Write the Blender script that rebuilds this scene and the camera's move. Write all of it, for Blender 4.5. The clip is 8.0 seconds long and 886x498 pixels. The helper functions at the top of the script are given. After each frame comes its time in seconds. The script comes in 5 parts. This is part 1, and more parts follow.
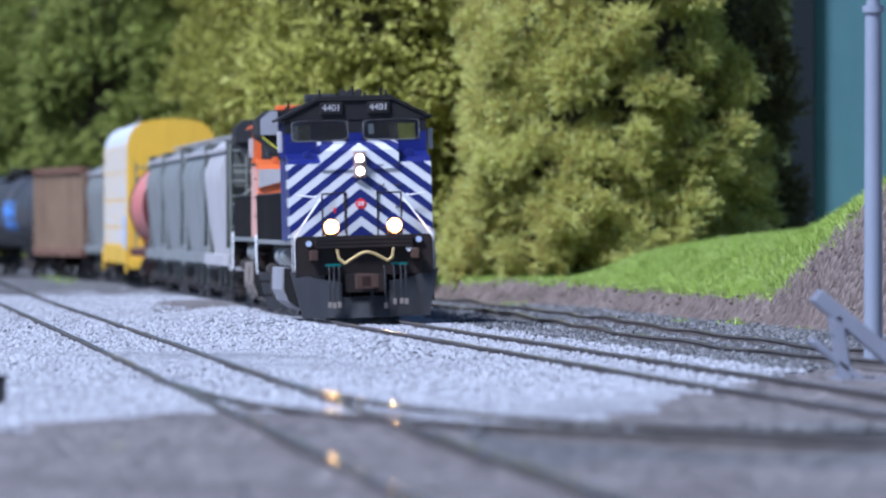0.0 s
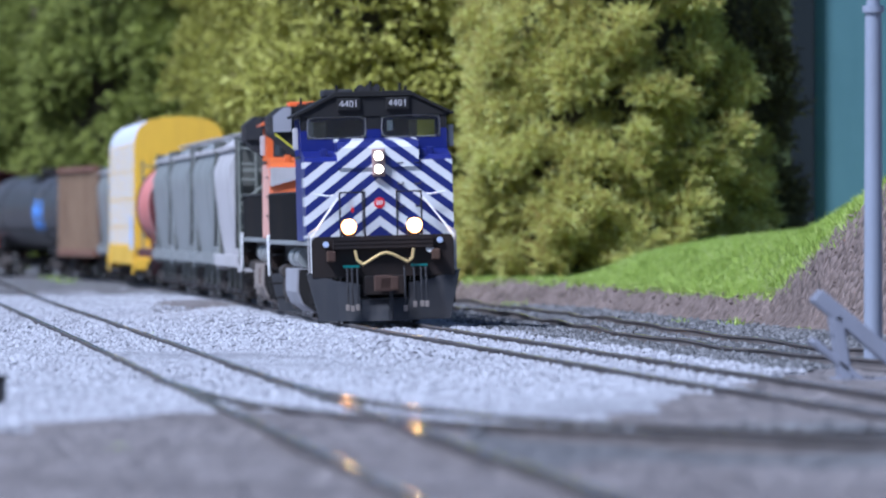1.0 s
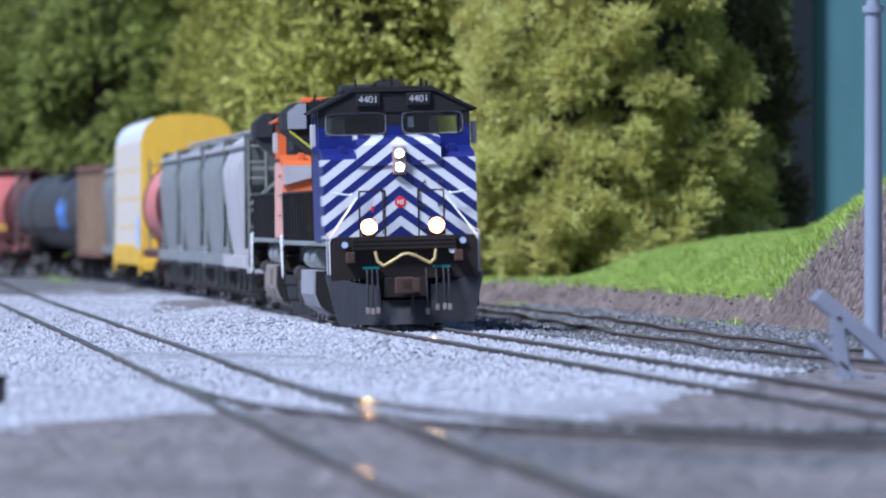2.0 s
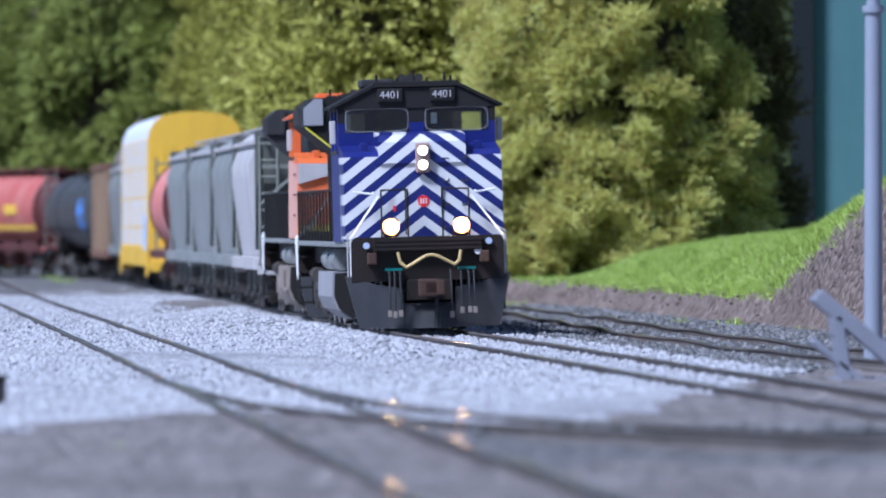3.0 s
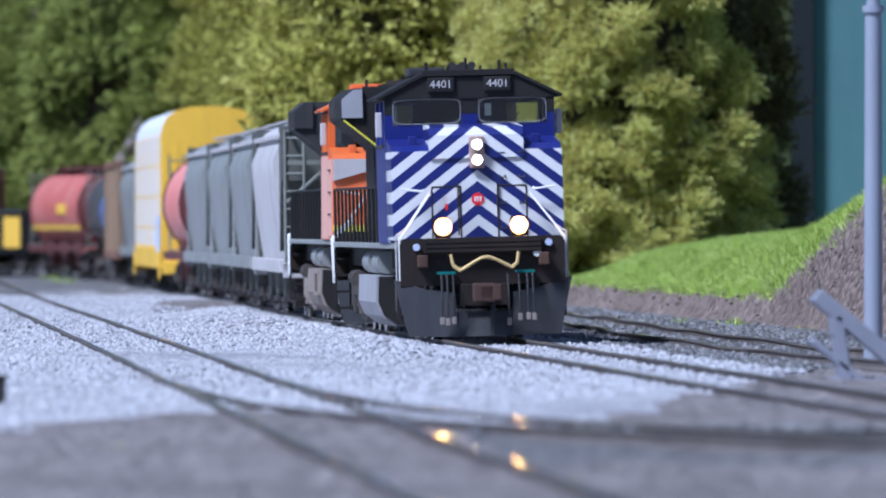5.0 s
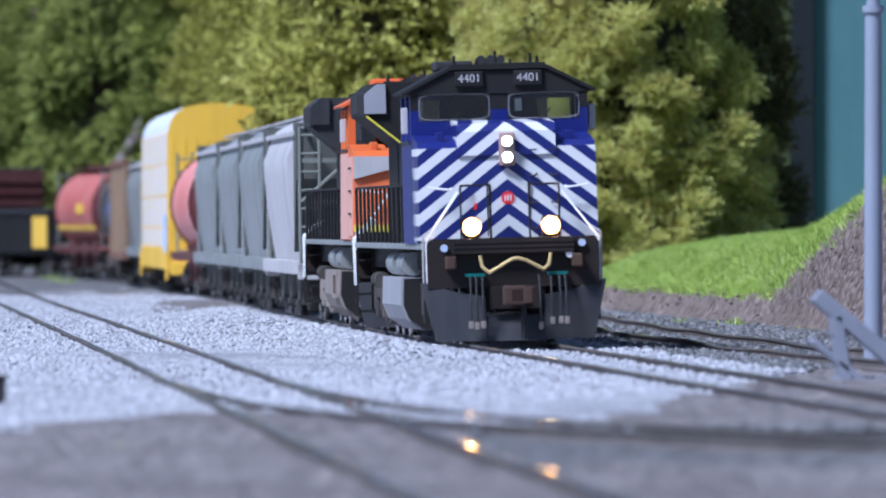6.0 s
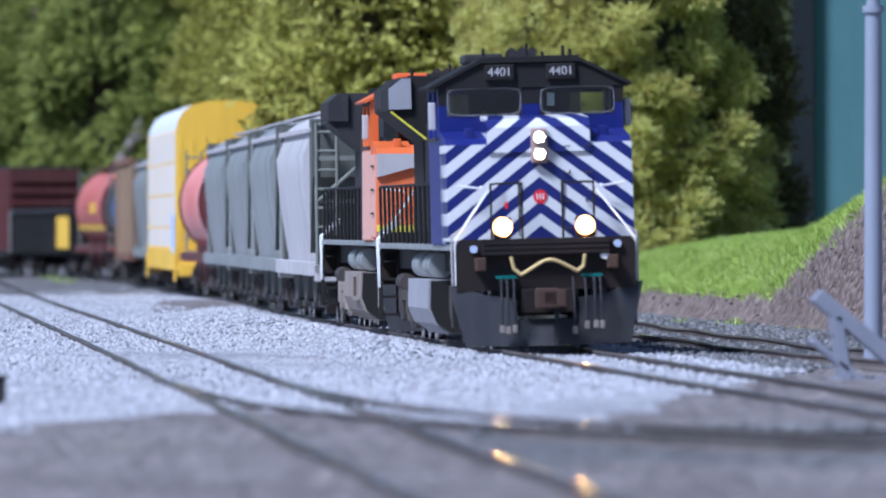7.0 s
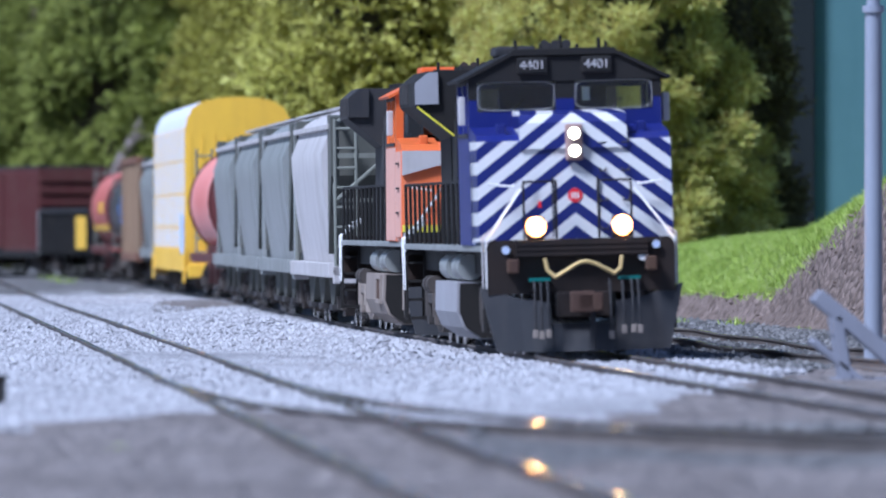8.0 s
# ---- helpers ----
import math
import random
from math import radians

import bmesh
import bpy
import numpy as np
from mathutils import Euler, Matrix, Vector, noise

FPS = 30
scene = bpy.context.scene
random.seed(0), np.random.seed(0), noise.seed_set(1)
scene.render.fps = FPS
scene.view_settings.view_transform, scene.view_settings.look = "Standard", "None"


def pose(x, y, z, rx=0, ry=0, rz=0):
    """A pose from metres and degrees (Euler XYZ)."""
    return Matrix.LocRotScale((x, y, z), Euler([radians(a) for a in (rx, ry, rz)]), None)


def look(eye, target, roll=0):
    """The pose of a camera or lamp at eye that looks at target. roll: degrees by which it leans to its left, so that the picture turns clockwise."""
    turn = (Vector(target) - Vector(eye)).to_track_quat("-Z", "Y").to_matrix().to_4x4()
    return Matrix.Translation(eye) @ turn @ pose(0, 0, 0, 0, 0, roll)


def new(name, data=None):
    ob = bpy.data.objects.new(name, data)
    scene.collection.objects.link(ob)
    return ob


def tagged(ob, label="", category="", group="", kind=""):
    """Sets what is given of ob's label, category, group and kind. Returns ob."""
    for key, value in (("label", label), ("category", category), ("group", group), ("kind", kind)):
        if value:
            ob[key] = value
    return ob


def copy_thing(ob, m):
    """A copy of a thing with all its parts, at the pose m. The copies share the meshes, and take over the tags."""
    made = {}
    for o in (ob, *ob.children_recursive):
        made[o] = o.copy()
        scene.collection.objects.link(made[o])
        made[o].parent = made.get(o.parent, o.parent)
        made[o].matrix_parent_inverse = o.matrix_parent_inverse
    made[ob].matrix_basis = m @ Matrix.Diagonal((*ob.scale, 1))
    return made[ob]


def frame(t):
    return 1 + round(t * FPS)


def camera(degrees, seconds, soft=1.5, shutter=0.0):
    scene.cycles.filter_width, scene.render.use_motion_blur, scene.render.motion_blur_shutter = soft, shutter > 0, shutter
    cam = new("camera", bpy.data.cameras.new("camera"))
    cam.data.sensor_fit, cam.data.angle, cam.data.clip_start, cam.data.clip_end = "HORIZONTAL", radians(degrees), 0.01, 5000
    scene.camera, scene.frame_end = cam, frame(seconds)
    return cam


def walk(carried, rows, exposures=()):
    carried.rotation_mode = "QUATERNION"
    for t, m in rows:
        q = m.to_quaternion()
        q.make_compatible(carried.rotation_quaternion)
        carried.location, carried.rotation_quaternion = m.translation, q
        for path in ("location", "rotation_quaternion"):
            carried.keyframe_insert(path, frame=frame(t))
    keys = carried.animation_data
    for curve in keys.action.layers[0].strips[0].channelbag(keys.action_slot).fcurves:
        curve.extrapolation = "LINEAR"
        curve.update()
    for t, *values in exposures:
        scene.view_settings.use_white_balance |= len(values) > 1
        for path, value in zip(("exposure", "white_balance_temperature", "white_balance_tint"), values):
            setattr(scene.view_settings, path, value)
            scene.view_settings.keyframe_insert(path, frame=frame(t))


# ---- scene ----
# A model railway in 1:87. Sizes below are those of the full-size prototype in metres; K brings them to the model's true size.
K = 1 / 87.1
EYE_Z = 2.05          # camera above the rail heads
cam = camera(5.281, 8.0, soft=2.0)
cam.data.dof.use_dof = True
cam.data.dof.focus_distance = 184 * K
cam.data.dof.aperture_fstop = 130
STAND = pose(0, 0, EYE_Z * K, 90 - 0.135, 0, 0)
walk(cam, [(0.0, STAND), (8.0, STAND)], exposures=[(0.0, 0.45, 4970, 16), (8.0, 0.45, 4970, 16)])

# ---- world and sun ----
SUN_ELEVATION, SUN_FROM = 51, 229      # degrees; compass angle (clockwise from +Y) that the sun stands at
world = bpy.data.worlds.new("sky")
scene.world = world
world.use_nodes = True
wn = world.node_tree
sky = wn.nodes.new("ShaderNodeTexSky")
sky.sky_type = "NISHITA"
sky.sun_disc = False
sky.sun_elevation = radians(SUN_ELEVATION)
sky.sun_rotation = radians(SUN_FROM)
wn.nodes["Background"].inputs["Strength"].default_value = 0.054
wn.links.new(sky.outputs[0], wn.nodes["Background"].inputs["Color"])
sun = new("sun", bpy.data.lights.new("sun", "SUN"))
sun.data.energy = 4.2
sun.data.angle = radians(14)
sun.data.color = (1.0, 0.95, 0.86)
_a = radians(SUN_FROM)
_d = Vector((math.sin(_a) * math.cos(radians(SUN_ELEVATION)), math.cos(_a) * math.cos(radians(SUN_ELEVATION)), math.sin(radians(SUN_ELEVATION))))
sun.matrix_world = look(_d * 3, (0, 0, 0))


# ---- materials ----
def nodes_of(name):
    m = bpy.data.materials.new(name)
    m.use_nodes = True
    return m, m.node_tree, m.node_tree.nodes["Principled BSDF"]


def link(nt, a, b):
    nt.links.new(a, b)


def math_node(nt, op, a, b=None, c=None):
    n = nt.nodes.new("ShaderNodeMath")
    n.operation = op
    for i, v in enumerate((a, b, c)):
        if v is None:
            continue
        if isinstance(v, (int, float)):
            n.inputs[i].default_value = v
        else:
            link(nt, v, n.inputs[i])
    return n.outputs[0]


def noise_node(nt, scale, detail=4, rough=0.6, space="Object"):
    """Noise whose features are 1/scale prototype metres across."""
    tc = nt.nodes.new("ShaderNodeTexCoord")
    n = nt.nodes.new("ShaderNodeTexNoise")
    n.inputs["Scale"].default_value = scale / K
    n.inputs["Detail"].default_value = detail
    n.inputs["Roughness"].default_value = rough
    link(nt, tc.outputs[space], n.inputs["Vector"])
    return n.outputs[0]


def ramp(nt, fac, stops):
    n = nt.nodes.new("ShaderNodeValToRGB")
    e = n.color_ramp.elements
    while len(e) < len(stops):
        e.new(0.5)
    for el, (p, c) in zip(e, stops):
        el.position, el.color = p, (*c, 1)
    link(nt, fac, n.inputs[0])
    return n.outputs[0]


def mix_color(nt, fac, a, b):
    n = nt.nodes.new("ShaderNodeMix")
    n.data_type = "RGBA"
    for i, v in ((0, fac), (6, a), (7, b)):
        if isinstance(v, (int, float)):
            n.inputs[i].default_value = v
        elif isinstance(v, tuple):
            n.inputs[i].default_value = (*v, 1)
        else:
            link(nt, v, n.inputs[i])
    return n.outputs[2]


def bump(nt, bsdf, height, strength, dist):
    n = nt.nodes.new("ShaderNodeBump")
    n.inputs["Strength"].default_value = strength
    n.inputs["Distance"].default_value = dist * K
    link(nt, height, n.inputs["Height"])
    link(nt, n.outputs[0], bsdf.inputs["Normal"])


def paint(name, color, rough=0.5, dirt=0.3, dirt_color=(0.12, 0.09, 0.07), metal=0.0, streak=True):
    """Weathered model paint: two scales of grime, upright streaks, fine relief."""
    m, nt, b = nodes_of(name)
    big, fine = noise_node(nt, 0.5, 5), noise_node(nt, 6, 4)
    f = math_node(nt, "MULTIPLY", ramp(nt, big, [(0.42, (0, 0, 0)), (0.72, (1, 1, 1))]), dirt)
    if streak:
        tc = nt.nodes.new("ShaderNodeTexCoord")
        mp = nt.nodes.new("ShaderNodeMapping")
        mp.inputs["Scale"].default_value = (3 / K, 3 / K, 0.25 / K)
        link(nt, tc.outputs["Object"], mp.inputs[0])
        n = nt.nodes.new("ShaderNodeTexNoise")
        n.inputs["Scale"].default_value = 1.0
        n.inputs["Detail"].default_value = 5
        link(nt, mp.outputs[0], n.inputs["Vector"])
        f = math_node(nt, "ADD", f, math_node(nt, "MULTIPLY", ramp(nt, n.outputs[0], [(0.5, (0, 0, 0)), (0.75, (1, 1, 1))]), dirt * 0.8))
        f.node.use_clamp = True
    col = mix_color(nt, f, color, dirt_color)
    lite = mix_color(nt, math_node(nt, "MULTIPLY", fine, 0.25), col, tuple(min(1, c * 1.35 + 0.01) for c in color))
    link(nt, lite, b.inputs["Base Color"])
    link(nt, math_node(nt, "ADD", math_node(nt, "MULTIPLY", f, 0.3), rough), b.inputs["Roughness"])
    b.inputs["Metallic"].default_value = metal
    b.inputs["Specular IOR Level"].default_value = 0.35
    bump(nt, b, fine, 0.15, 0.02)
    return m


def glow(name, color, strength):
    m, nt, b = nodes_of(name)
    b.inputs["Base Color"].default_value = (*color, 1)
    b.inputs["Emission Color"].default_value = (*color, 1)
    b.inputs["Emission Strength"].default_value = strength
    return m


def glass_material():
    m, nt, b = nodes_of("cab_glass")
    b.inputs["Base Color"].default_value = (0.75, 0.82, 0.85, 1)
    b.inputs["Roughness"].default_value = 0.06
    b.inputs["Transmission Weight"].default_value = 1.0
    b.inputs["IOR"].default_value = 1.45
    return m


def stripe_paint():
    """White and blue chevrons that meet on the nose's centre line."""
    m, nt, b = nodes_of("chevron_paint")
    tc = nt.nodes.new("ShaderNodeTexCoord")
    sx = nt.nodes.new("ShaderNodeSeparateXYZ")
    link(nt, tc.outputs["Object"], sx.inputs[0])
    v = math_node(nt, "ADD", sx.outputs[2], math_node(nt, "MULTIPLY", math_node(nt, "ABSOLUTE", sx.outputs[1]), 0.76))
    v = math_node(nt, "FRACT", math_node(nt, "DIVIDE", math_node(nt, "SUBTRACT", v, (3.03 - 4.0) * K), 0.405 * K))
    white = math_node(nt, "GREATER_THAN", v, 0.5)
    grime = noise_node(nt, 0.8, 6)
    g = ramp(nt, grime, [(0.5, (0, 0, 0)), (0.8, (0.4, 0.4, 0.4))])
    w = mix_color(nt, g, (0.62, 0.62, 0.64), (0.36, 0.33, 0.32))
    bl = mix_color(nt, g, (0.007, 0.012, 0.125), (0.02, 0.024, 0.08))
    link(nt, mix_color(nt, white, bl, w), b.inputs["Base Color"])
    b.inputs["Roughness"].default_value = 0.42
    bump(nt, b, noise_node(nt, 8), 0.1, 0.02)
    return m


def gravel_material(name, dark, mid, light, scale, relief):
    m, nt, b = nodes_of(name)
    tc = nt.nodes.new("ShaderNodeTexCoord")
    vo = nt.nodes.new("ShaderNodeTexVoronoi")
    vo.inputs["Scale"].default_value = scale / K
    link(nt, tc.outputs["Object"], vo.inputs["Vector"])
    sep = nt.nodes.new("ShaderNodeSeparateColor")
    link(nt, vo.outputs["Color"], sep.inputs[0])
    grain = ramp(nt, sep.outputs[0], [(0.0, dark), (0.35, mid), (1.0, light)])
    patch = noise_node(nt, 0.2, 7, 0.68)
    col = mix_color(nt, ramp(nt, patch, [(0.44, (0, 0, 0)), (0.72, (0.8, 0.8, 0.8))]), grain, dark)
    link(nt, col, b.inputs["Base Color"])
    b.inputs["Roughness"].default_value = 0.9
    h = math_node(nt, "SUBTRACT", math_node(nt, "MULTIPLY", noise_node(nt, 2.0, 5), 1.2), vo.outputs["Distance"])
    bump(nt, b, h, 0.9, relief)
    return m


MAT = {
    "ballast": gravel_material("ballast_gravel", (0.205, 0.20, 0.215), (0.375, 0.375, 0.40), (0.52, 0.52, 0.555), 9.0, 0.10),
    "dark_ballast": gravel_material("cinder_and_dark_ground", (0.05, 0.048, 0.05), (0.125, 0.122, 0.125), (0.23, 0.225, 0.225), 6.0, 0.14),
    "dirt": gravel_material("dry_dirt", (0.115, 0.098, 0.095), (0.20, 0.178, 0.172), (0.29, 0.26, 0.255), 4.5, 0.2),
    "bank_dirt": gravel_material("brown_bank_dirt", (0.085, 0.062, 0.052), (0.165, 0.125, 0.108), (0.25, 0.195, 0.175), 5.5, 0.16),
    "rail": paint("rusty_rail_side", (0.095, 0.083, 0.08), 0.75, 0.5, (0.20, 0.175, 0.165)),
    "tie": paint("weathered_timber", (0.10, 0.085, 0.075), 0.85, 0.5, (0.2, 0.19, 0.18)),
    "grass_floor": gravel_material("grass_mat", (0.09, 0.105, 0.035), (0.16, 0.20, 0.05), (0.25, 0.31, 0.09), 7, 0.12),
    "chevron": stripe_paint(),
    "blue": paint("blue_paint", (0.008, 0.014, 0.14), 0.4, 0.12),
    "black": paint("black_paint", (0.007, 0.0065, 0.007), 0.7, 0.35, (0.032, 0.026, 0.022)),
    "dark_grey": paint("dark_grey_paint", (0.024, 0.024, 0.028), 0.65, 0.4, (0.075, 0.062, 0.053)),
    "orange": paint("orange_paint", (0.60, 0.125, 0.024), 0.45, 0.25, (0.30, 0.12, 0.06)),
    "white": paint("white_paint", (0.75, 0.75, 0.76), 0.5, 0.15, (0.4, 0.36, 0.33)),
    "grey": paint("grey_car_paint", (0.25, 0.265, 0.265), 0.34, 0.45, (0.15, 0.14, 0.13)),
    "light_grey": paint("light_grey_car_paint", (0.48, 0.46, 0.47), 0.4, 0.4, (0.27, 0.25, 0.23)),
    "truck": paint("grimy_truck_metal", (0.035, 0.032, 0.032), 0.75, 0.6, (0.13, 0.105, 0.09)),
    "dusty": paint("dusty_tank_paint", (0.20, 0.17, 0.15), 0.75, 0.6, (0.34, 0.29, 0.26)),
    "red": paint("faded_red_paint", (0.46, 0.10, 0.085), 0.36, 0.5, (0.52, 0.33, 0.28)),
    "yellow": paint("yellow_paint", (0.78, 0.49, 0.045), 0.42, 0.3, (0.50, 0.27, 0.05)),
    "brown": paint("rust_brown_paint", (0.16, 0.075, 0.05), 0.7, 0.4, (0.24, 0.17, 0.11)),
    "maroon": paint("oxide_red_paint", (0.085, 0.02, 0.02), 0.65, 0.3),
    "wood": paint("rusty_tan_side", (0.27, 0.19, 0.125), 0.75, 0.6, (0.14, 0.085, 0.06)),
    "silver": paint("silver_panel", (0.64, 0.67, 0.74), 0.45, 0.15, (0.5, 0.48, 0.46)),
    "sky_blue": paint("blue_patch_paint", (0.12, 0.28, 0.72), 0.5, 0.1),
    "pale_blue": paint("pale_blue_paint", (0.42, 0.54, 0.82), 0.5, 0.15),
    "bronze": paint("bare_brass", (0.62, 0.46, 0.20), 0.45, 0.1, metal=0.3),
    "rust": paint("rust", (0.055, 0.03, 0.022), 0.8, 0.5, (0.12, 0.07, 0.04)),
    "teal": paint("teal_board", (0.085, 0.18, 0.205), 0.7, 0.3, (0.055, 0.13, 0.15)),
    "dark_teal": paint("board_edge_shade", (0.007, 0.012, 0.016), 0.8, 0.3, (0.015, 0.02, 0.024)),
    "pole": paint("galvanised_pole", (0.25, 0.275, 0.34), 0.5, 0.2),
    "lamp": glow("lit_lens", (1.0, 0.74, 0.42), 16),
    # emitting disc that stands in for the glow round a lit lens
    "halo": glow("lamp_glow_ring", (1.0, 0.50, 0.18), 1.3),
    "glass": glass_material(),
    "amber": paint("red_enamel", (0.65, 0.02, 0.03), 0.35, 0.05),
    "teal_tape": paint("green_enamel", (0.01, 0.13, 0.12), 0.5, 0.1),
    # black tinted brown: the ditch lights' warm glow is in the colour
    "pilot": paint("grimy_glow_tinted_paint", (0.010, 0.006, 0.005), 0.6, 0.5, (0.04, 0.022, 0.014)),
    "stop": paint("weathered_grey_timber", (0.21, 0.22, 0.27), 0.7, 0.3, (0.12, 0.12, 0.14)),
    "far_green": paint("dull_green_board", (0.045, 0.06, 0.02), 0.9, 0.5, (0.02, 0.025, 0.01)),
    "bark": paint("bark", (0.09, 0.065, 0.045), 0.9, 0.4),
}


def bright_rail():
    m, nt, b = nodes_of("polished_rail_head")
    f = ramp(nt, noise_node(nt, 0.7, 6), [(0.4, (0.10, 0.10, 0.10)), (0.7, (0.34, 0.34, 0.34))])
    link(nt, f, b.inputs["Roughness"])
    link(nt, mix_color(nt, noise_node(nt, 1.5), (0.60, 0.59, 0.58), (0.36, 0.33, 0.31)), b.inputs["Base Color"])
    b.inputs["Metallic"].default_value = 0.9
    return m


MAT["rail_head"] = bright_rail()


# ---- mesh helpers; prototype metres ----
def box(bm, x0, x1, y0, y1, z0, z1, bev=0.0):
    r = bmesh.ops.create_cube(bm, size=1)
    for v in r["verts"]:
        v.co = Vector(((x0 + x1) / 2 + v.co.x * (x1 - x0), (y0 + y1) / 2 + v.co.y * (y1 - y0), (z0 + z1) / 2 + v.co.z * (z1 - z0)))
    if bev:
        es = {e for v in r["verts"] for e in v.link_edges}
        bmesh.ops.bevel(bm, geom=list(es), offset=bev, segments=2, affect="EDGES", profile=0.6)
    return bm


def rod(bm, a, b, r, n=8, r2=None):
    a, b = Vector(a), Vector(b)
    d = b - a
    m = Matrix.Translation((a + b) / 2) @ d.to_track_quat("Z", "Y").to_matrix().to_4x4()
    bmesh.ops.create_cone(bm, cap_ends=True, segments=n, radius1=r, radius2=r if r2 is None else r2, depth=d.length, matrix=m)
    return bm


def pipe(bm, pts, r, n=6):
    for a, b in zip(pts, pts[1:]):
        rod(bm, a, b, r, n)
    for p in pts[1:-1]:
        bmesh.ops.create_icosphere(bm, subdivisions=1, radius=r * 1.02, matrix=Matrix.Translation(p))
    return bm


def prism(bm, profile, a, b, axis="x"):
    """Extrudes a closed 2D outline along an axis from a to b. axis x: outline in (y, z); y: (x, z); z: (x, y)."""
    def at(p, t):
        return {"x": (t, p[0], p[1]), "y": (p[0], t, p[1]), "z": (p[0], p[1], t)}[axis]
    f0 = [bm.verts.new(at(p, a)) for p in profile]
    f1 = [bm.verts.new(at(p, b)) for p in profile]
    n = len(profile)
    bm.faces.new(f0)
    bm.faces.new(f1[::-1])
    for i in range(n):
        j = (i + 1) % n
        bm.faces.new((f0[j], f0[i], f1[i], f1[j]))
    return bm


def dome(bm, centre, radius, squash, axis="x", sign=1, n=20, rings=5):
    """A dished end."""
    c = Vector(centre)
    last = None
    for k in range(rings + 1):
        a = k / rings * math.pi / 2
        rr, h = radius * math.cos(a), radius * squash * math.sin(a) * sign
        ring = [bm.verts.new(c + Vector((h, rr * math.cos(2 * math.pi * i / n), rr * math.sin(2 * math.pi * i / n)))) for i in range(n)] if k < rings else [bm.verts.new(c + Vector((h, 0, 0)))]
        if last:
            for i in range(n):
                j = (i + 1) % n
                bm.faces.new((last[i], last[j], ring[j], ring[i]) if k < rings else (last[i], last[j], ring[0]))
        last = ring
    return bm


def mesh_of(name, bm, mat, smooth=None):
    bmesh.ops.recalc_face_normals(bm, faces=bm.faces[:])
    for v in bm.verts:
        v.co *= K
    me = bpy.data.meshes.new(name)
    bm.to_mesh(me)
    bm.free()
    for m in (mat if isinstance(mat, (list, tuple)) else [mat]):
        me.materials.append(MAT[m] if isinstance(m, str) else m)
    if smooth:
        me.polygons.foreach_set("use_smooth", [True] * len(me.polygons))
        me.set_sharp_from_angle(angle=radians(smooth))
    return me


def part(name, bm, mat, parent=None, label="", smooth=None, at=None):
    """Links a bmesh (prototype metres) as one mesh object under a thing or a part."""
    ob = new(name, mesh_of(name, bm, mat, smooth))
    if parent is not None:
        ob.parent = parent
    if at is not None:
        ob.location = Vector(at) * K
    return tagged(ob, label)


def B():
    return bmesh.new()


def thing(name, label, category, group="", kind="", at=(0, 0, 0), turn=0):
    ob = new(name)
    ob.empty_display_size = 0.01
    ob.location = Vector(at) * K
    ob.rotation_euler = (0, 0, radians(turn))
    return tagged(ob, label, category, group, kind)


# ---- the main line in plan: heading in radians by way travelled ----
KNOTS = [-330, -260, -225, -190, -160, -130, -100, -70, -40, -10, 25, 60, 95, 130]
HEADS = [0.80, 0.531, 0.367, 0.202, 0.0613, 0.067, 0.059, 0.0681, 0.0539, 0.0607, 0.0722, 0.0680, 0.075, 0.078]
SPEED = 7.045
STEP = 0.5
_s = np.arange(-330, 130.01, STEP)
_h = np.interp(_s, KNOTS, HEADS)
_x = np.concatenate([[0], np.cumsum((np.sin(_h[1:]) + np.sin(_h[:-1])) / 2 * STEP)])
_y = np.concatenate([[0], np.cumsum(-(np.cos(_h[1:]) + np.cos(_h[:-1])) / 2 * STEP)])
_x += -1.62 - np.interp(0, _s, _x)
_y += 208.11 - np.interp(0, _s, _y)


def on_line(s):
    return float(np.interp(s, _s, _x)), float(np.interp(s, _s, _y))


def vehicle_pose(front, length, t, bogie, lean=0.0, side=0.0):
    """Pose of a vehicle whose front coupler starts at way `front`; its middle hangs between the two bogie centres."""
    mid = front - length / 2 + SPEED * t
    xa, ya = on_line(mid + bogie)
    xb, yb = on_line(mid - bogie)
    return pose(((xa + xb) / 2 + side) * K, (ya + yb) / 2 * K, 0, lean, 0, math.degrees(math.atan2(ya - yb, xa - xb)))
# ---- ground ----
def line_x(y):
    """The main line's x at a distance y."""
    return np.interp(y, _y[::-1], _x[::-1])


def smooth(a, b, v):
    t = np.clip((v - a) / (b - a), 0, 1)
    return t * t * (3 - 2 * t)


def foot_y(x):
    """How far off the dirt bank's foot lies."""
    return np.interp(x, [-30, -12, -4, -0.5, 0.7, 3.4, 6.5, 8.1, 11, 20, 60], [620, 480, 345, 286, 269, 259, 214, 192, 172, 140, 90])


def bank_top(x):
    return np.interp(x, [-4, 0.7, 4, 6.6, 7.25, 7.7, 8.3, 9.2, 11, 20], [0.5, 0.55, 0.52, 0.52, 0.58, 1.25, 2.1, 2.95, 4.4, 6.0])


def bank_width(x):
    return np.interp(x, [0, 6.4, 8.8, 12], [3.5, 5.0, 11.0, 18.0])


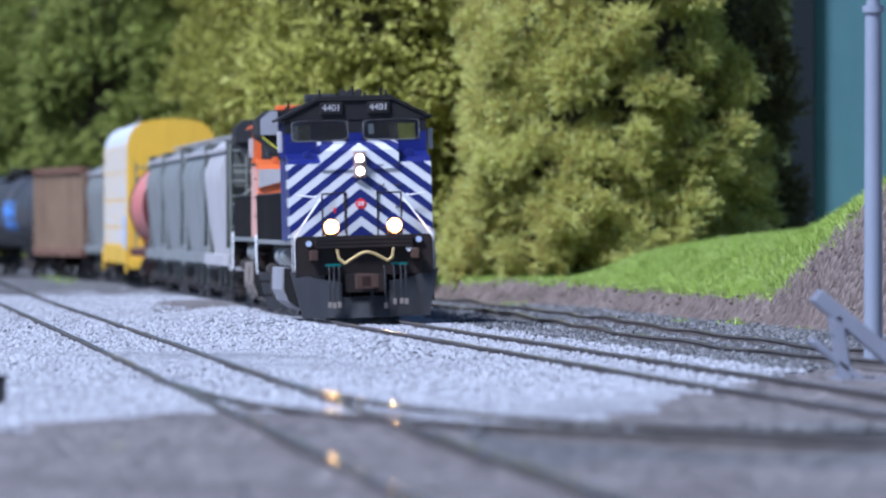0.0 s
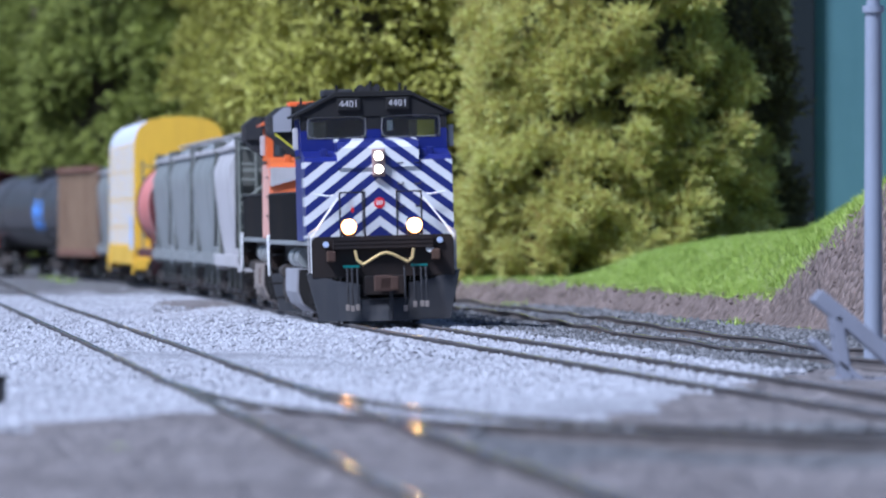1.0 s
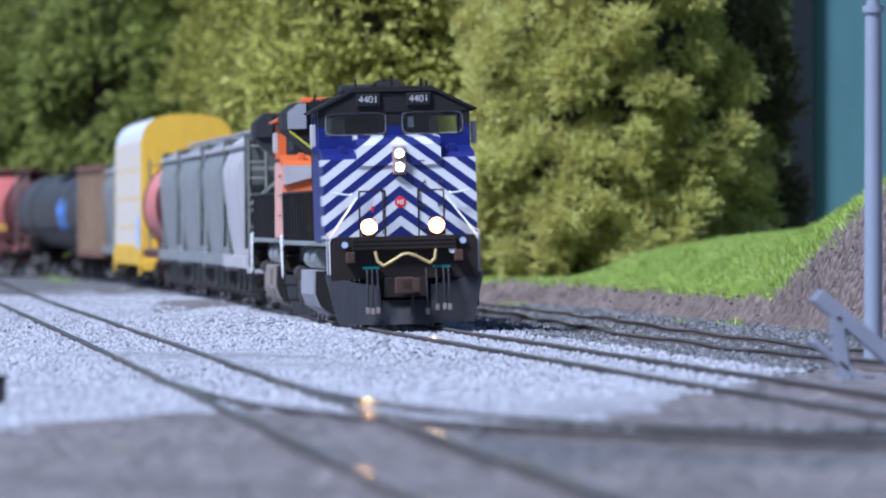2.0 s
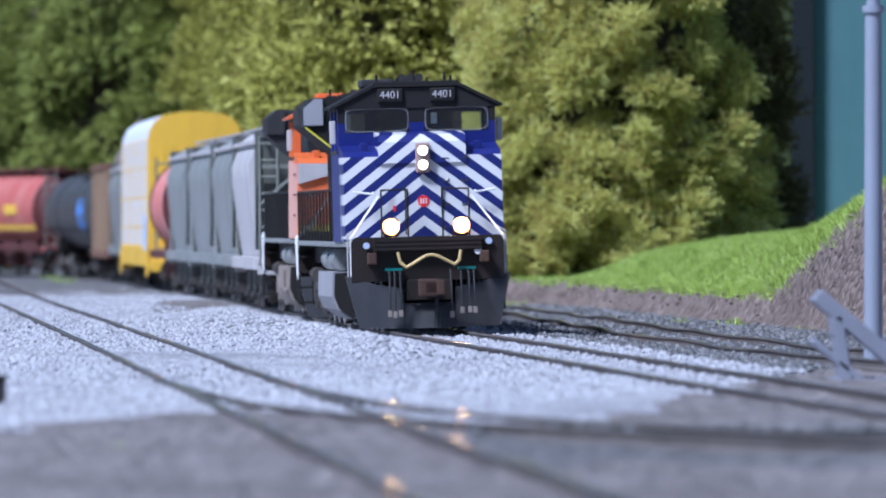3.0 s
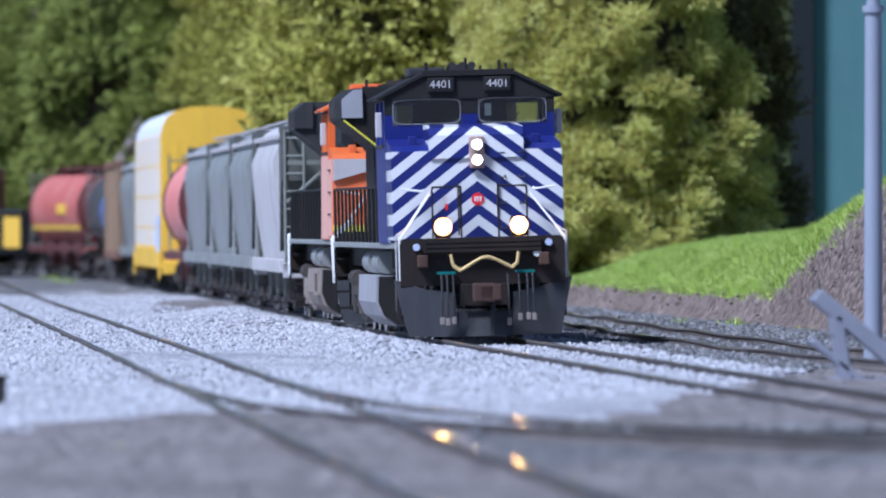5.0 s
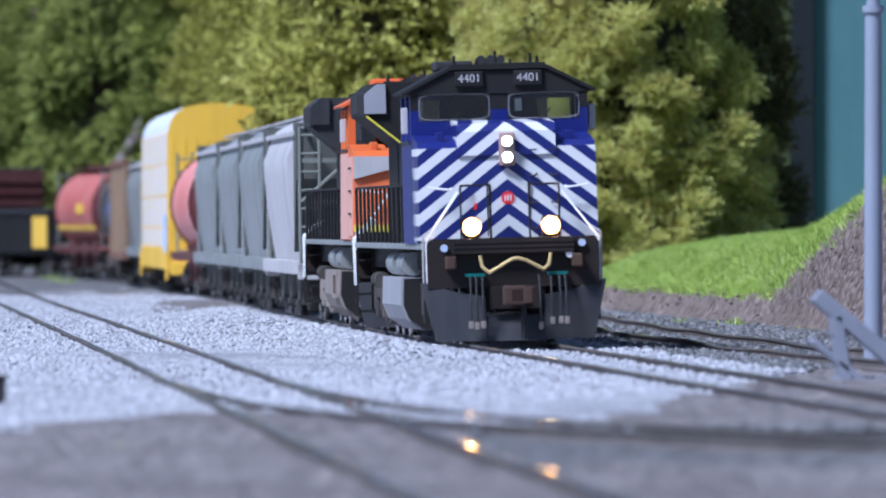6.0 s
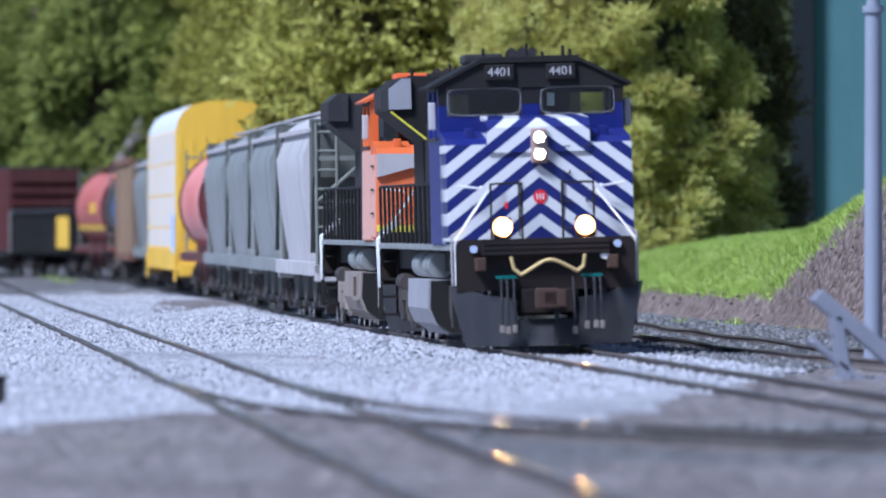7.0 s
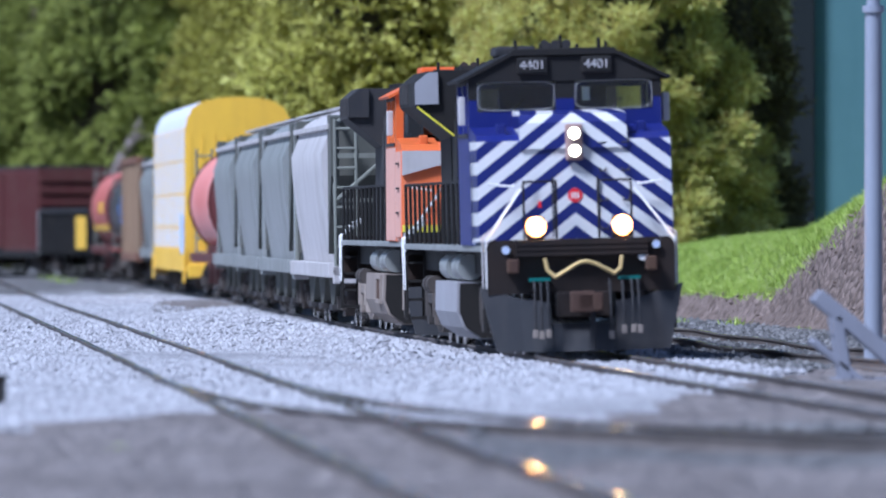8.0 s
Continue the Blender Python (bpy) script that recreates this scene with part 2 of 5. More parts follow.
def ground_height(x, y):
    """Height of the bare ground, without its small roughness."""
    v, w = y - foot_y(x), bank_width(x)
    back = np.interp(x, [-4, 0.7, 4, 7.5, 9, 11, 20], [0.7, 0.75, 0.95, 1.62, 1.8, 1.95, 2.4])
    far = smooth(0, 36, v - w)
    bank = smooth(0, 1, v / w) ** 0.8 * (bank_top(x) * (1 - far) + back * far + 0.11)
    d = np.abs(x - line_x(y))
    d3 = np.abs(x - np.interp(y, [139, 147, 160, 184, 208, 228, 262, 320], [7.9, 7.2, 6.1, 4.35, 3.3, 2.4, 0.2, -4.5]))
    bed = 0.02 * (1 - smooth(1.5, 3.0, d)) - 0.03 * (1 - smooth(0.85, 1.5, d)) - 0.05 * (1 - smooth(1.3, 1.9, d3)) * smooth(1.0, 2.0, d) * smooth(132, 140, y)
    ridge = 0.22 * np.exp(-((x - line_x(y) + 2.5) / 0.75) ** 2) * smooth(140, 168, y) * (1 - smooth(226, 238, y))
    heap = 0.16 * np.exp(-((x + 6.9) / 1.0) ** 2 - ((y - 252) / 16) ** 2)
    return -0.11 + bed + bank + ridge + heap


def build_ground():
    xs = np.unique(np.concatenate([np.linspace(-400, -60, 18), np.linspace(-60, -16, 45), np.arange(-16, 16, 0.22), np.linspace(16, 60, 45), np.linspace(60, 400, 18)]))
    ys = np.unique(np.concatenate([np.linspace(-400, 50, 24), np.arange(50, 290, 0.55), np.linspace(290, 520, 160), np.linspace(520, 900, 12)]))
    X, Y = np.meshgrid(xs, ys)
    Z = ground_height(X, Y)
    for i in range(len(ys)):
        for j in range(len(xs)):
            x, y = X[i, j], Y[i, j]
            if -60 < x < 60 and 50 < y < 520:
                u = (y - foot_y(x)) / bank_width(x)
                rough = 0.035 + 0.16 * float(smooth(0.0, 0.3, u)) * (1 - 0.75 * float(smooth(0.85, 1.1, u)))
                Z[i, j] += rough * (noise.noise(Vector((x * 0.9, y * 0.5, 3))) + 0.6 * noise.noise(Vector((x * 2.3, y * 1.3, 7)))) + 0.10 * noise.noise(Vector((x * 0.2, y * 0.06, 1)))
    verts = np.stack([X, Y, Z], -1).reshape(-1, 3) * K
    n = len(xs)
    faces, slot = [], []
    for i in range(len(ys) - 1):
        for j in range(n - 1):
            faces.append((i * n + j, i * n + j + 1, (i + 1) * n + j + 1, (i + 1) * n + j))
            x, y = (X[i, j] + X[i, j + 1]) / 2, (Y[i, j] + Y[i + 1, j]) / 2
            slot.append(surface_at(x, y))
    me = bpy.data.meshes.new("ground")
    me.from_pydata([tuple(v) for v in verts], [], faces)
    for m in ("ballast", "dark_ballast", "dirt", "grass_floor", "bank_dirt"):
        me.materials.append(MAT[m])
    me.polygons.foreach_set("material_index", slot)
    me.polygons.foreach_set("use_smooth", [True] * len(faces))
    return tagged(new("ground", me), "grey ballast gravel, brown dirt bank and grass slope", "ground", kind="structure")


def surface_at(x, y):
    """0 pale ballast, 1 dark cinders and darkened ground, 2 dirt, 3 grass, 4 bank dirt."""
    v, wd = y - float(foot_y(x)), float(bank_width(x))
    w = 0.5 * noise.noise(Vector((x * 0.8, y * 0.35, 11)))
    if v + w * 4 > -3.0:
        return 3 if v + w * 3 > wd * 0.98 else 4
    near = np.interp(x, [-8, -4, -2.4, -1.4, 1.0, 2.0, 3.2, 4.6, 6.2, 9], [97, 104, 113, 110, 101, 106, 121, 136, 150, 160])
    if y < near + 7 * w or abs(x) > 45:
        # a darker band crosses the near ground right of the middle
        return 1 if x + 1.5 * w > 0.3 and 88 < y + 8 * w < 101 and x < 12 else 2
    if ((x + 6.4) / 1.1) ** 2 + ((y - 248) / 15) ** 2 < 0.9 + 3.2 * w:
        return 2
    # far ground darkened: dirt, with the tracks' shadows put into its colour
    if y > 312 + 40 * w:
        return 1
    d = x - float(line_x(y))
    if d + w > 2.1 and y > 112 + 10 * w:
        return 1
    return 0


ground = build_ground()


# ---- tracks ----
RAIL = [(-0.075, -0.172), (0.075, -0.172), (0.07, -0.15), (0.012, -0.13), (0.012, -0.045), (0.037, -0.03), (0.037, 0), (-0.037, 0), (-0.037, -0.03), (-0.012, -0.045), (-0.012, -0.13), (-0.07, -0.15)]


def rail_strip(name, pts, side, parent, wobble=0.0):
    """One rail beside a centre line of (x, y) points; the head is a slot of its own."""
    bm = B()
    rings = []
    for i, (x, y) in enumerate(pts):
        a, b = pts[max(0, i - 1)], pts[min(len(pts) - 1, i + 1)]
        t = Vector((b[0] - a[0], b[1] - a[1])).normalized()
        nrm = Vector((-t.y, t.x))
        wob = wobble * noise.noise(Vector((x * 0.1, y * 0.08, side)))
        dz = wobble * 0.5 * noise.noise(Vector((x * 0.2, y * 0.1, side + 5)))
        rings.append([bm.verts.new((x + nrm.x * (side * 0.755 + wob + p[0] * 1.15), y + nrm.y * (side * 0.755 + wob + p[0] * 1.15), p[1] + dz)) for p in RAIL])
    n = len(RAIL)
    for r0, r1 in zip(rings, rings[1:]):
        for i in range(n):
            j = (i + 1) % n
            f = bm.faces.new((r0[i], r0[j], r1[j], r1[i]))
            f.material_index = 1 if i == 6 else 0
    bm.faces.new(rings[0])
    bm.faces.new(rings[-1][::-1])
    return part(name, bm, ["rail", "rail_head"], parent)


def track(label, pts, tie_range=None, wobble=0.02, sides=(-1, 1), ties=True):
    tr = thing("railway_track", label, "railway track", "tracks of the yard", "structure")
    for sd in sides:
        rail_strip("rail", pts, sd, tr, wobble)
    if ties:
        bm = B()
        box(bm, -1.25, 1.25, -0.12, 0.12, -0.42, -0.225)
        me = mesh_of("tie", bm, "tie")
        P = np.array(pts)
        d = np.concatenate([[0], np.cumsum(np.hypot(*np.diff(P, axis=0).T))])
        s = 0.0
        count = 0
        while s < d[-1] and count < 290:
            x, y = np.interp(s, d, P[:, 0]), np.interp(s, d, P[:, 1])
            x2, y2 = np.interp(s + 0.3, d, P[:, 0]), np.interp(s + 0.3, d, P[:, 1])
            if tie_range is None or tie_range[0] < y < tie_range[1]:
                o = new("tie", me)
                o.parent = tr
                o.location = (x * K, y * K, random.uniform(-0.02, 0.015) * K)
                o.rotation_euler = (0, 0, math.atan2(y2 - y, x2 - x) + math.pi / 2 + random.uniform(-0.03, 0.03))
                count += 1
            s += 0.56
    return tr


def curve_pts(knots, n=90):
    """A smooth line through (x, y) knots, far to near."""
    k = np.array(knots, float)
    y = np.linspace(k[0, 1], k[-1, 1], n)
    x = np.interp(-y, -k[:, 1], k[:, 0])
    for _ in range(6):
        x[1:-1] = (x[:-2] + 2 * x[1:-1] + x[2:]) / 4
    return list(zip(x, y))


main_pts = [on_line(s) for s in np.arange(-320, 130, 2.0)]
track("rusty rails of the main line in pale grey ballast", main_pts, (95, 262), ties=False)
_c = np.polyfit([274, 242, 198, 181.5, 160, 147, 137.7, 117, 109.6, 92, 89.6, 84.2, 81.6, 72.6], [-12.05, -10.45, -7.25, -6.25, -4.78, -3.95, -3.44, -2.37, -1.98, -0.75, -0.56, -0.1, 0.08, 0.72], 3)
second_pts = [(float(np.polyval(_c, y)) if y < 270 else float(np.polyval(_c, 270)) - (y - 270) * 0.06, float(y)) for y in np.arange(430, 60, -2.5)]
track("rusty rails of a side track in pale grey ballast", second_pts, ties=False)
branch_pts = curve_pts([(-3.2, 132), (-2.35, 121), (-1.5, 112), (0.0, 103.5), (2.3, 97.5), (5.0, 91.5), (9.0, 84), (15, 74)])
track("diverging rails of a turnout half buried in dirt", branch_pts, None, 0.02, ties=False)
siding_pts = curve_pts([(-4.5, 320), (0.2, 262), (2.4, 228), (3.3, 208), (4.35, 184), (6.1, 160), (7.2, 147), (7.9, 139)])
track("uneven rusty rails of a siding in dark cinders", siding_pts, (139, 262), 0.16)
# ---- rolling stock; local x forward, z up from the rail heads ----
CONSIST = []


def couple(ob, front, length, bogie, lean=0.0, side=0.0):
    CONSIST.append((ob, front, length, bogie, lean, side))
    return ob


def wheelset_mesh(r):
    bm = B()
    for s in (-1, 1):
        rod(bm, (0, s * 0.70, 0), (0, s * 0.83, 0), r, 20)
        rod(bm, (0, s * 0.66, 0), (0, s * 0.70, 0), r + 0.03, 20)
        rod(bm, (0, s * 0.83, 0), (0, s * 0.86, 0), r * 0.5, 10)
        for k in range(4):
            a = k * math.pi / 2
            rod(bm, (r * 0.68 * math.cos(a), s * 0.82, r * 0.68 * math.sin(a)), (r * 0.68 * math.cos(a), s * 0.845, r * 0.68 * math.sin(a)), r * 0.12, 6)
    rod(bm, (0, -1.0, 0), (0, 1.0, 0), 0.08, 8)
    return mesh_of("wheelset", bm, "rail_head", 35)


WHEELS = {}
WHEEL_R = 0.48


def add_truck(parent, x, axles, wheel_r=WHEEL_R, mat="truck", big=False):
    bm = B()
    box(bm, -0.25, 0.25, -0.9, 0.9, 0.45, 0.8, 0.03)
    tr = part("truck", bm, mat, parent, at=(x, 0, 0))
    half = max(axles)
    for s in (-1, 1):
        bm = B()
        y0, y1 = (s * 0.92, s * 1.12)
        y0, y1 = min(y0, y1), max(y0, y1)
        prof = [(-half - 0.45, 0.55), (-half - 0.3, 0.75), (-half + 0.4, 0.78), (-0.5, 0.95), (0.5, 0.95), (half - 0.4, 0.78), (half + 0.3, 0.75), (half + 0.45, 0.55), (half + 0.25, 0.38), (half - 0.35, 0.42), (0.4, 0.22), (-0.4, 0.22), (-half + 0.35, 0.42), (-half - 0.25, 0.38)]
        prism(bm, prof, y0, y1, "y")
        for a in axles:
            box(bm, a - 0.17, a + 0.17, min(s * 1.10, s * 1.22), max(s * 1.10, s * 1.22), 0.34, 0.64, 0.03)
        for k in (-0.16, 0.0, 0.16):
            rod(bm, (k, s * 1.13, 0.35), (k, s * 1.13, 0.82), 0.065, 8)
        if big:
            box(bm, -half - 0.1, half + 0.1, min(s * 1.13, s * 1.25), max(s * 1.13, s * 1.25), 0.72, 0.9, 0.02)
            for a in axles:
                rod(bm, (a + 0.45, s * 1.2, 0.5), (a + 0.45, s * 1.2, 1.05), 0.09, 8)
        part("side_frame", bm, mat, tr)
    key = round(wheel_r, 3)
    if key not in WHEELS:
        WHEELS[key] = wheelset_mesh(wheel_r)
    for a in axles:
        w = new("wheelset", WHEELS[key])
        w.parent = tr
        w.location = (a * K, 0, wheel_r * K)
    return tr


def add_coupler(parent, x, sign, z=0.85):
    bm = B()
    box(bm, min(x, x - sign * 0.75), max(x, x - sign * 0.75), -0.12, 0.12, z - 0.12, z + 0.12, 0.02)
    box(bm, min(x, x - sign * 0.28), max(x, x - sign * 0.28), -0.24, 0.16, z - 0.17, z + 0.17, 0.04)
    box(bm, min(x - sign * 0.02, x + sign * 0.0), max(x - sign * 0.14, x + sign * 0.02), 0.10, 0.27, z - 0.15, z + 0.15, 0.03)
    return part("coupler", bm, "rust", parent, "rusty brown coupler")


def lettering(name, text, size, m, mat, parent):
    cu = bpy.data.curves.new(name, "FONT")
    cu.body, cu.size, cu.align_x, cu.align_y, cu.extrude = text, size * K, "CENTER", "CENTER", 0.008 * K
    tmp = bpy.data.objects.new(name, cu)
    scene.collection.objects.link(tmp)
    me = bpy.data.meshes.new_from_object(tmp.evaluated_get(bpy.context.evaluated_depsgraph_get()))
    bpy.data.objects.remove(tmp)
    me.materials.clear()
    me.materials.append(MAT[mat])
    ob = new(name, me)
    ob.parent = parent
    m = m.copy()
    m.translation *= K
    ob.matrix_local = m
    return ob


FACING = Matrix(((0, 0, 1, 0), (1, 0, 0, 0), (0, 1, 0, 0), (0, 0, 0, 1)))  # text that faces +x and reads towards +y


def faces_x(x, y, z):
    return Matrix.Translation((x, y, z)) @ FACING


LOCO = 21.5


def X(d):
    """Local x of a point d behind the front coupler."""
    return LOCO / 2 - d


def locomotive(label, c, lit):
    """A six-axle road locomotive. c: paints by part."""
    L = thing("locomotive", label, "locomotive", "locomotives of the train")
    # underframe, walkway and pilot
    bm = B()
    box(bm, X(20.7), X(0.95), -1.15, 1.15, 1.3, 1.74)
    part("underframe", bm, "black", L)
    for s in (-1, 1):
        bm = B()
        box(bm, X(20.6), X(1.0), min(s * 1.15, s * 1.53), max(s * 1.15, s * 1.53), 1.68, 1.78, 0.02)
        part("walkway", bm, c["sill"], L, "pale grey walkway edge")
    for d0, d1 in ((0.78, 0.98), (20.55, 20.75)):
        bm = B()
        prism(bm, [(-1.5, 1.0), (1.5, 1.0), (1.5, 1.76), (1.42, 1.86), (-1.42, 1.86), (-1.5, 1.76)], X(d1), X(d0))
        part("pilot", bm, "pilot", L, "black grimy pilot plate tinted brown for lamp glow")
    bm = B()
    prism(bm, [(-1.05, 1.58), (1.05, 1.58), (1.05, 1.86), (-1.05, 1.86)], X(0.82), X(0.6))
    for k in range(3):
        box(bm, X(0.62), X(0.585), -1.05, 1.05, 1.60 + 0.085 * k, 1.645 + 0.085 * k)
    part("anticlimber", bm, "pilot", L)
    # snow plough
    bm = B()
    top = [(-1.62, 1.12), (-1.0, 0.93), (-0.52, 0.86), (-0.5, 0.52), (0.5, 0.52), (0.52, 0.86), (1.0, 0.93), (1.62, 1.12)]
    low = [(-1.38, 0.09), (-0.95, 0.08), (-0.5, 0.07), (-0.45, 0.07), (0.45, 0.07), (0.5, 0.07), (0.95, 0.08), (1.38, 0.09)]
    rows = []
    for back in (0.0, 0.07):
        for line, lean_ in ((top, 0.16), (low, 0.0)):
            rows.append([bm.verts.new((X(0.42 + lean_ + 0.26 * abs(y) / 1.6 + back), y, z)) for y, z in line])
    for i in range(7):
        bm.faces.new((rows[0][i], rows[1][i], rows[1][i + 1], rows[0][i + 1]))
        bm.faces.new((rows[2][i], rows[2][i + 1], rows[3][i + 1], rows[3][i]))
        bm.faces.new((rows[0][i], rows[0][i + 1], rows[2][i + 1], rows[2][i]))
        bm.faces.new((rows[1][i], rows[3][i], rows[3][i + 1], rows[1][i + 1]))
    for i in (0, 7):
        bm.faces.new((rows[0][i], rows[2][i], rows[3][i], rows[1][i]))
    part("snow_plough", bm, "plough", L, "dark grey steel plough blade")
    bm = B()
    box(bm, X(0.9), X(0.5), -0.42, 0.42, 0.62, 1.02, 0.02)
    part("coupler_pocket", bm, "pilot", L)
    add_coupler(L, X(0.0), 1, 0.86)
    add_coupler(L, X(LOCO), -1, 0.86)
    bm = pipe(B(), [(X(0.42), 0.13, 0.75), (X(0.30), 0.13, 0.45), (X(0.33), 0.12, 0.1)], 0.045)
    part("brake_hose", bm, "dark_grey", L)
    # hoses hang from green-capped manifolds
    for y, drop in ((-0.78, 0.30), (-0.68, 0.28), (-0.57, 0.30), (0.42, 0.26), (0.62, 0.34), (0.77, 0.35), (0.87, 0.34)):
        h = part("air_hose", pipe(B(), [(X(0.6), y, 1.2), (X(0.42), y, 1.12), (X(0.34), y * 1.005, 0.8), (X(0.34), y * 1.01, drop + 0.1)], 0.022), "dark_grey", L)
        part("glad_hand", box(B(), X(0.40), X(0.30), y * 1.01 - 0.04, y * 1.01 + 0.04, drop, drop + 0.13, 0.015), "dusty", h, "pale dusty hose end")
    for y in (-0.68, 0.75):
        part("hose_manifold", box(B(), X(0.75), X(0.55), y - 0.17, y + 0.17, 1.2, 1.25), "teal_tape", L, "green manifold strip")
    lev = [(X(0.5), -0.60, 1.56), (X(0.48), -0.56, 1.36), (X(0.46), -0.44, 1.26), (X(0.46), -0.06, 1.48), (X(0.46), 0.06, 1.50), (X(0.46), 0.2, 1.46), (X(0.46), 0.50, 1.30), (X(0.48), 0.60, 1.38), (X(0.5), 0.63, 1.58)]
    part("uncoupling_lever", pipe(B(), lev, 0.032, 8), "bronze", L, "bent bare brass lever")
    for s in (-1, 1):
        part("step_bracket", box(B(), X(0.9), X(0.5), s * 1.10 - 0.09, s * 1.10 + 0.09, 1.33, 1.56, 0.03), "rust", L, "rusty brown bracket")
        part("marker_lamp", rod(B(), (X(0.8), s * 1.2, 1.72 + 0.02 * s), (X(0.70), s * 1.2, 1.72 + 0.02 * s), 0.065, 12), "sky_grey", L, "pale round marker lens")
    # round white class light, unlit, on the pilot's face
    part("air_horn_valve", rod(B(), (X(0.8), 0.98, 1.56), (X(0.62), 0.98, 1.56), 0.075, 12), "white", L, "white round class light")
    # corner steps
    for d in (1.0, 20.2):
        for s in (-1, 1):
            y0, y1 = min(s * 1.18, s * 1.50), max(s * 1.18, s * 1.50)
            steps = part("corner_steps", box(B(), X(d + 0.58), X(d), y0 - 0.02, y1 + 0.02, 1.58, 1.64), "black", L)
            for y in (y0, y1):
                for d0 in (d, d + 0.52):
                    part("stringer", box(B(), X(d0 + 0.06), X(d0), y - 0.02, y + 0.02, 0.40, 1.58), "black", steps)
            for k in range(4):
                part("tread", box(B(), X(d + 0.55), X(d + 0.02), y0 + 0.02, y1 - 0.02, 0.42 + 0.33 * k, 0.47 + 0.33 * k), "black", steps)
    # nose
    zf = c["sill_z"]
    bm = B()
    prism(bm, [(X(1.55), 1.84), (X(1.66), 3.44), (X(3.1), 3.44), (X(3.1), 1.84)], -1.56, 1.56, "y")
    part("nose", bm, c["nose"], L, c["nose_label"])
    for s in (-1, 1):
        bm = B()
        prism(bm, [(X(1.68), 3.44), (X(1.86), 3.54), (X(3.1), 3.68), (X(3.1), 3.44)], min(s * 0.86, s * 1.55), max(s * 0.86, s * 1.55), "y")
        cap = part("nose_shoulder", bm, c["cab"], L)
        part("headlamp_dimple", box(B(), X(2.3), X(2.0), min(s * 1.05, s * 1.2), max(s * 1.05, s * 1.2), 3.5, 3.72, 0.03), c["cab"], cap)
    bm = B()
    top = zf - 0.02 if zf < 3.9 else 3.93
    prism(bm, [(X(1.60), 3.30), (X(1.64), top - 0.21), (X(1.76), top - 0.07), (X(3.1), top), (X(3.1), 3.30)], -0.86, 0.86, "y")
    part("nose_hump", bm, c["nose"], L, c["nose_label"])
    # nose door seams and latches
    bm = B()
    for y in (-0.36, 0.36):
        box(bm, X(1.60), X(1.548), y - 0.012, y + 0.012, 1.9, 2.85)
    for z in (2.0, 2.45, 2.93, 3.38):
        for y in (0.46, 0.82):
            pipe(bm, [(X(1.56 + (z - 1.84) * 0.07), y - 0.05, z + 0.05), (X(1.50 + (z - 1.84) * 0.07), y - 0.05, z), (X(1.50 + (z - 1.84) * 0.07), y + 0.05, z), (X(1.56 + (z - 1.84) * 0.07), y + 0.05, z + 0.05)], 0.013, 4)
    part("door_hardware", bm, "dark_grey", L)
    # headlight
    hl = part("headlight", box(B(), X(1.68), X(1.50), -0.135, 0.135, 3.11, 3.69, 0.03), "lamp_housing", L, "grimy pinkish twin headlight box")
    for z in (3.26, 3.54):
        part("bezel", rod(B(), (X(1.52), 0, z), (X(1.46), 0, z), 0.115, 20), "grey", hl)
        bm = rod(B(), (X(1.49), 0, z), (X(1.45), 0, z), 0.088, 20)
        part("lens", bm, "lamp" if lit else "silver", hl, "glowing warm white lens" if lit else "clear unlit lens")
    for s in (-1, 1):
        dl = part("ditch_light", box(B(), X(1.25), X(1.0), s * 0.69 - 0.15, s * 0.69 + 0.15, 1.86, 2.22, 0.05), "black", L)
        # when lit, the whole disc emits to widen the lens's glow
        part("reflector", rod(B(), (X(1.01), s * 0.69, 2.06), (X(0.975), s * 0.69, 2.06), 0.165, 24), "halo" if lit else "silver", dl)
        part("lens", rod(B(), (X(1.02), s * 0.69, 2.06), (X(0.95), s * 0.69, 2.06), 0.105, 20), "ditch" if lit else "silver", dl, "dazzling warm white lens" if lit else "clear unlit lens")
    if c["emblem"]:
        e = part("emblem", rod(B(), (X(1.60), 0, 2.55), (X(1.58), 0, 2.55), 0.115, 24), "amber", L, "round red emblem with white bars")
        for y in (-0.05, 0.0, 0.05):
            part("bar", box(B(), X(1.585), X(1.572), y - 0.012, y + 0.012, 2.50, 2.60), "white", e)
        part("sticker", box(B(), X(1.60), X(1.575), -0.60, -0.55, 2.36, 2.47), "amber", L, "small red sticker")
    # cab
    bm = B()
    box(bm, X(3.22), X(3.08), -1.56, 1.56, 1.78, zf)
    for y0, y1 in ((-1.56, -1.42), (-0.15, 0.15), (1.42, 1.56)):
        box(bm, X(3.22), X(3.08), y0, y1, zf, max(4.12, zf))
        if not c["number"]:
            box(bm, X(3.22), X(3.08), y0, y1, 4.12, 4.42)
    for s in (-1, 1):
        y0, y1 = min(s * 1.46, s * 1.56), max(s * 1.46, s * 1.56)
        box(bm, X(5.7), X(3.22), y0, y1, 1.78, 3.55)
        for d0, d1 in ((3.22, 3.4), (4.35, 4.55), (5.5, 5.7)):
            box(bm, X(d1), X(d0), y0, y1, 3.55, 4.42)
    box(bm, X(5.7), X(5.58), -0.88, 0.88, 1.78, 4.42)
    for s in (-1, 1):
        box(bm, X(5.7), X(5.58), min(s * 0.88, s * 1.46), max(s * 0.88, s * 1.46), 1.78, 3.70)
        box(bm, X(5.7), X(5.58), min(s * 0.88, s * 1.46), max(s * 0.88, s * 1.46), 4.32, 4.42)
    box(bm, X(5.6), X(3.2), -1.46, 1.46, 2.0, 2.1)
    part("cab_wall", bm, c["cab"], L, c["cab_label"])
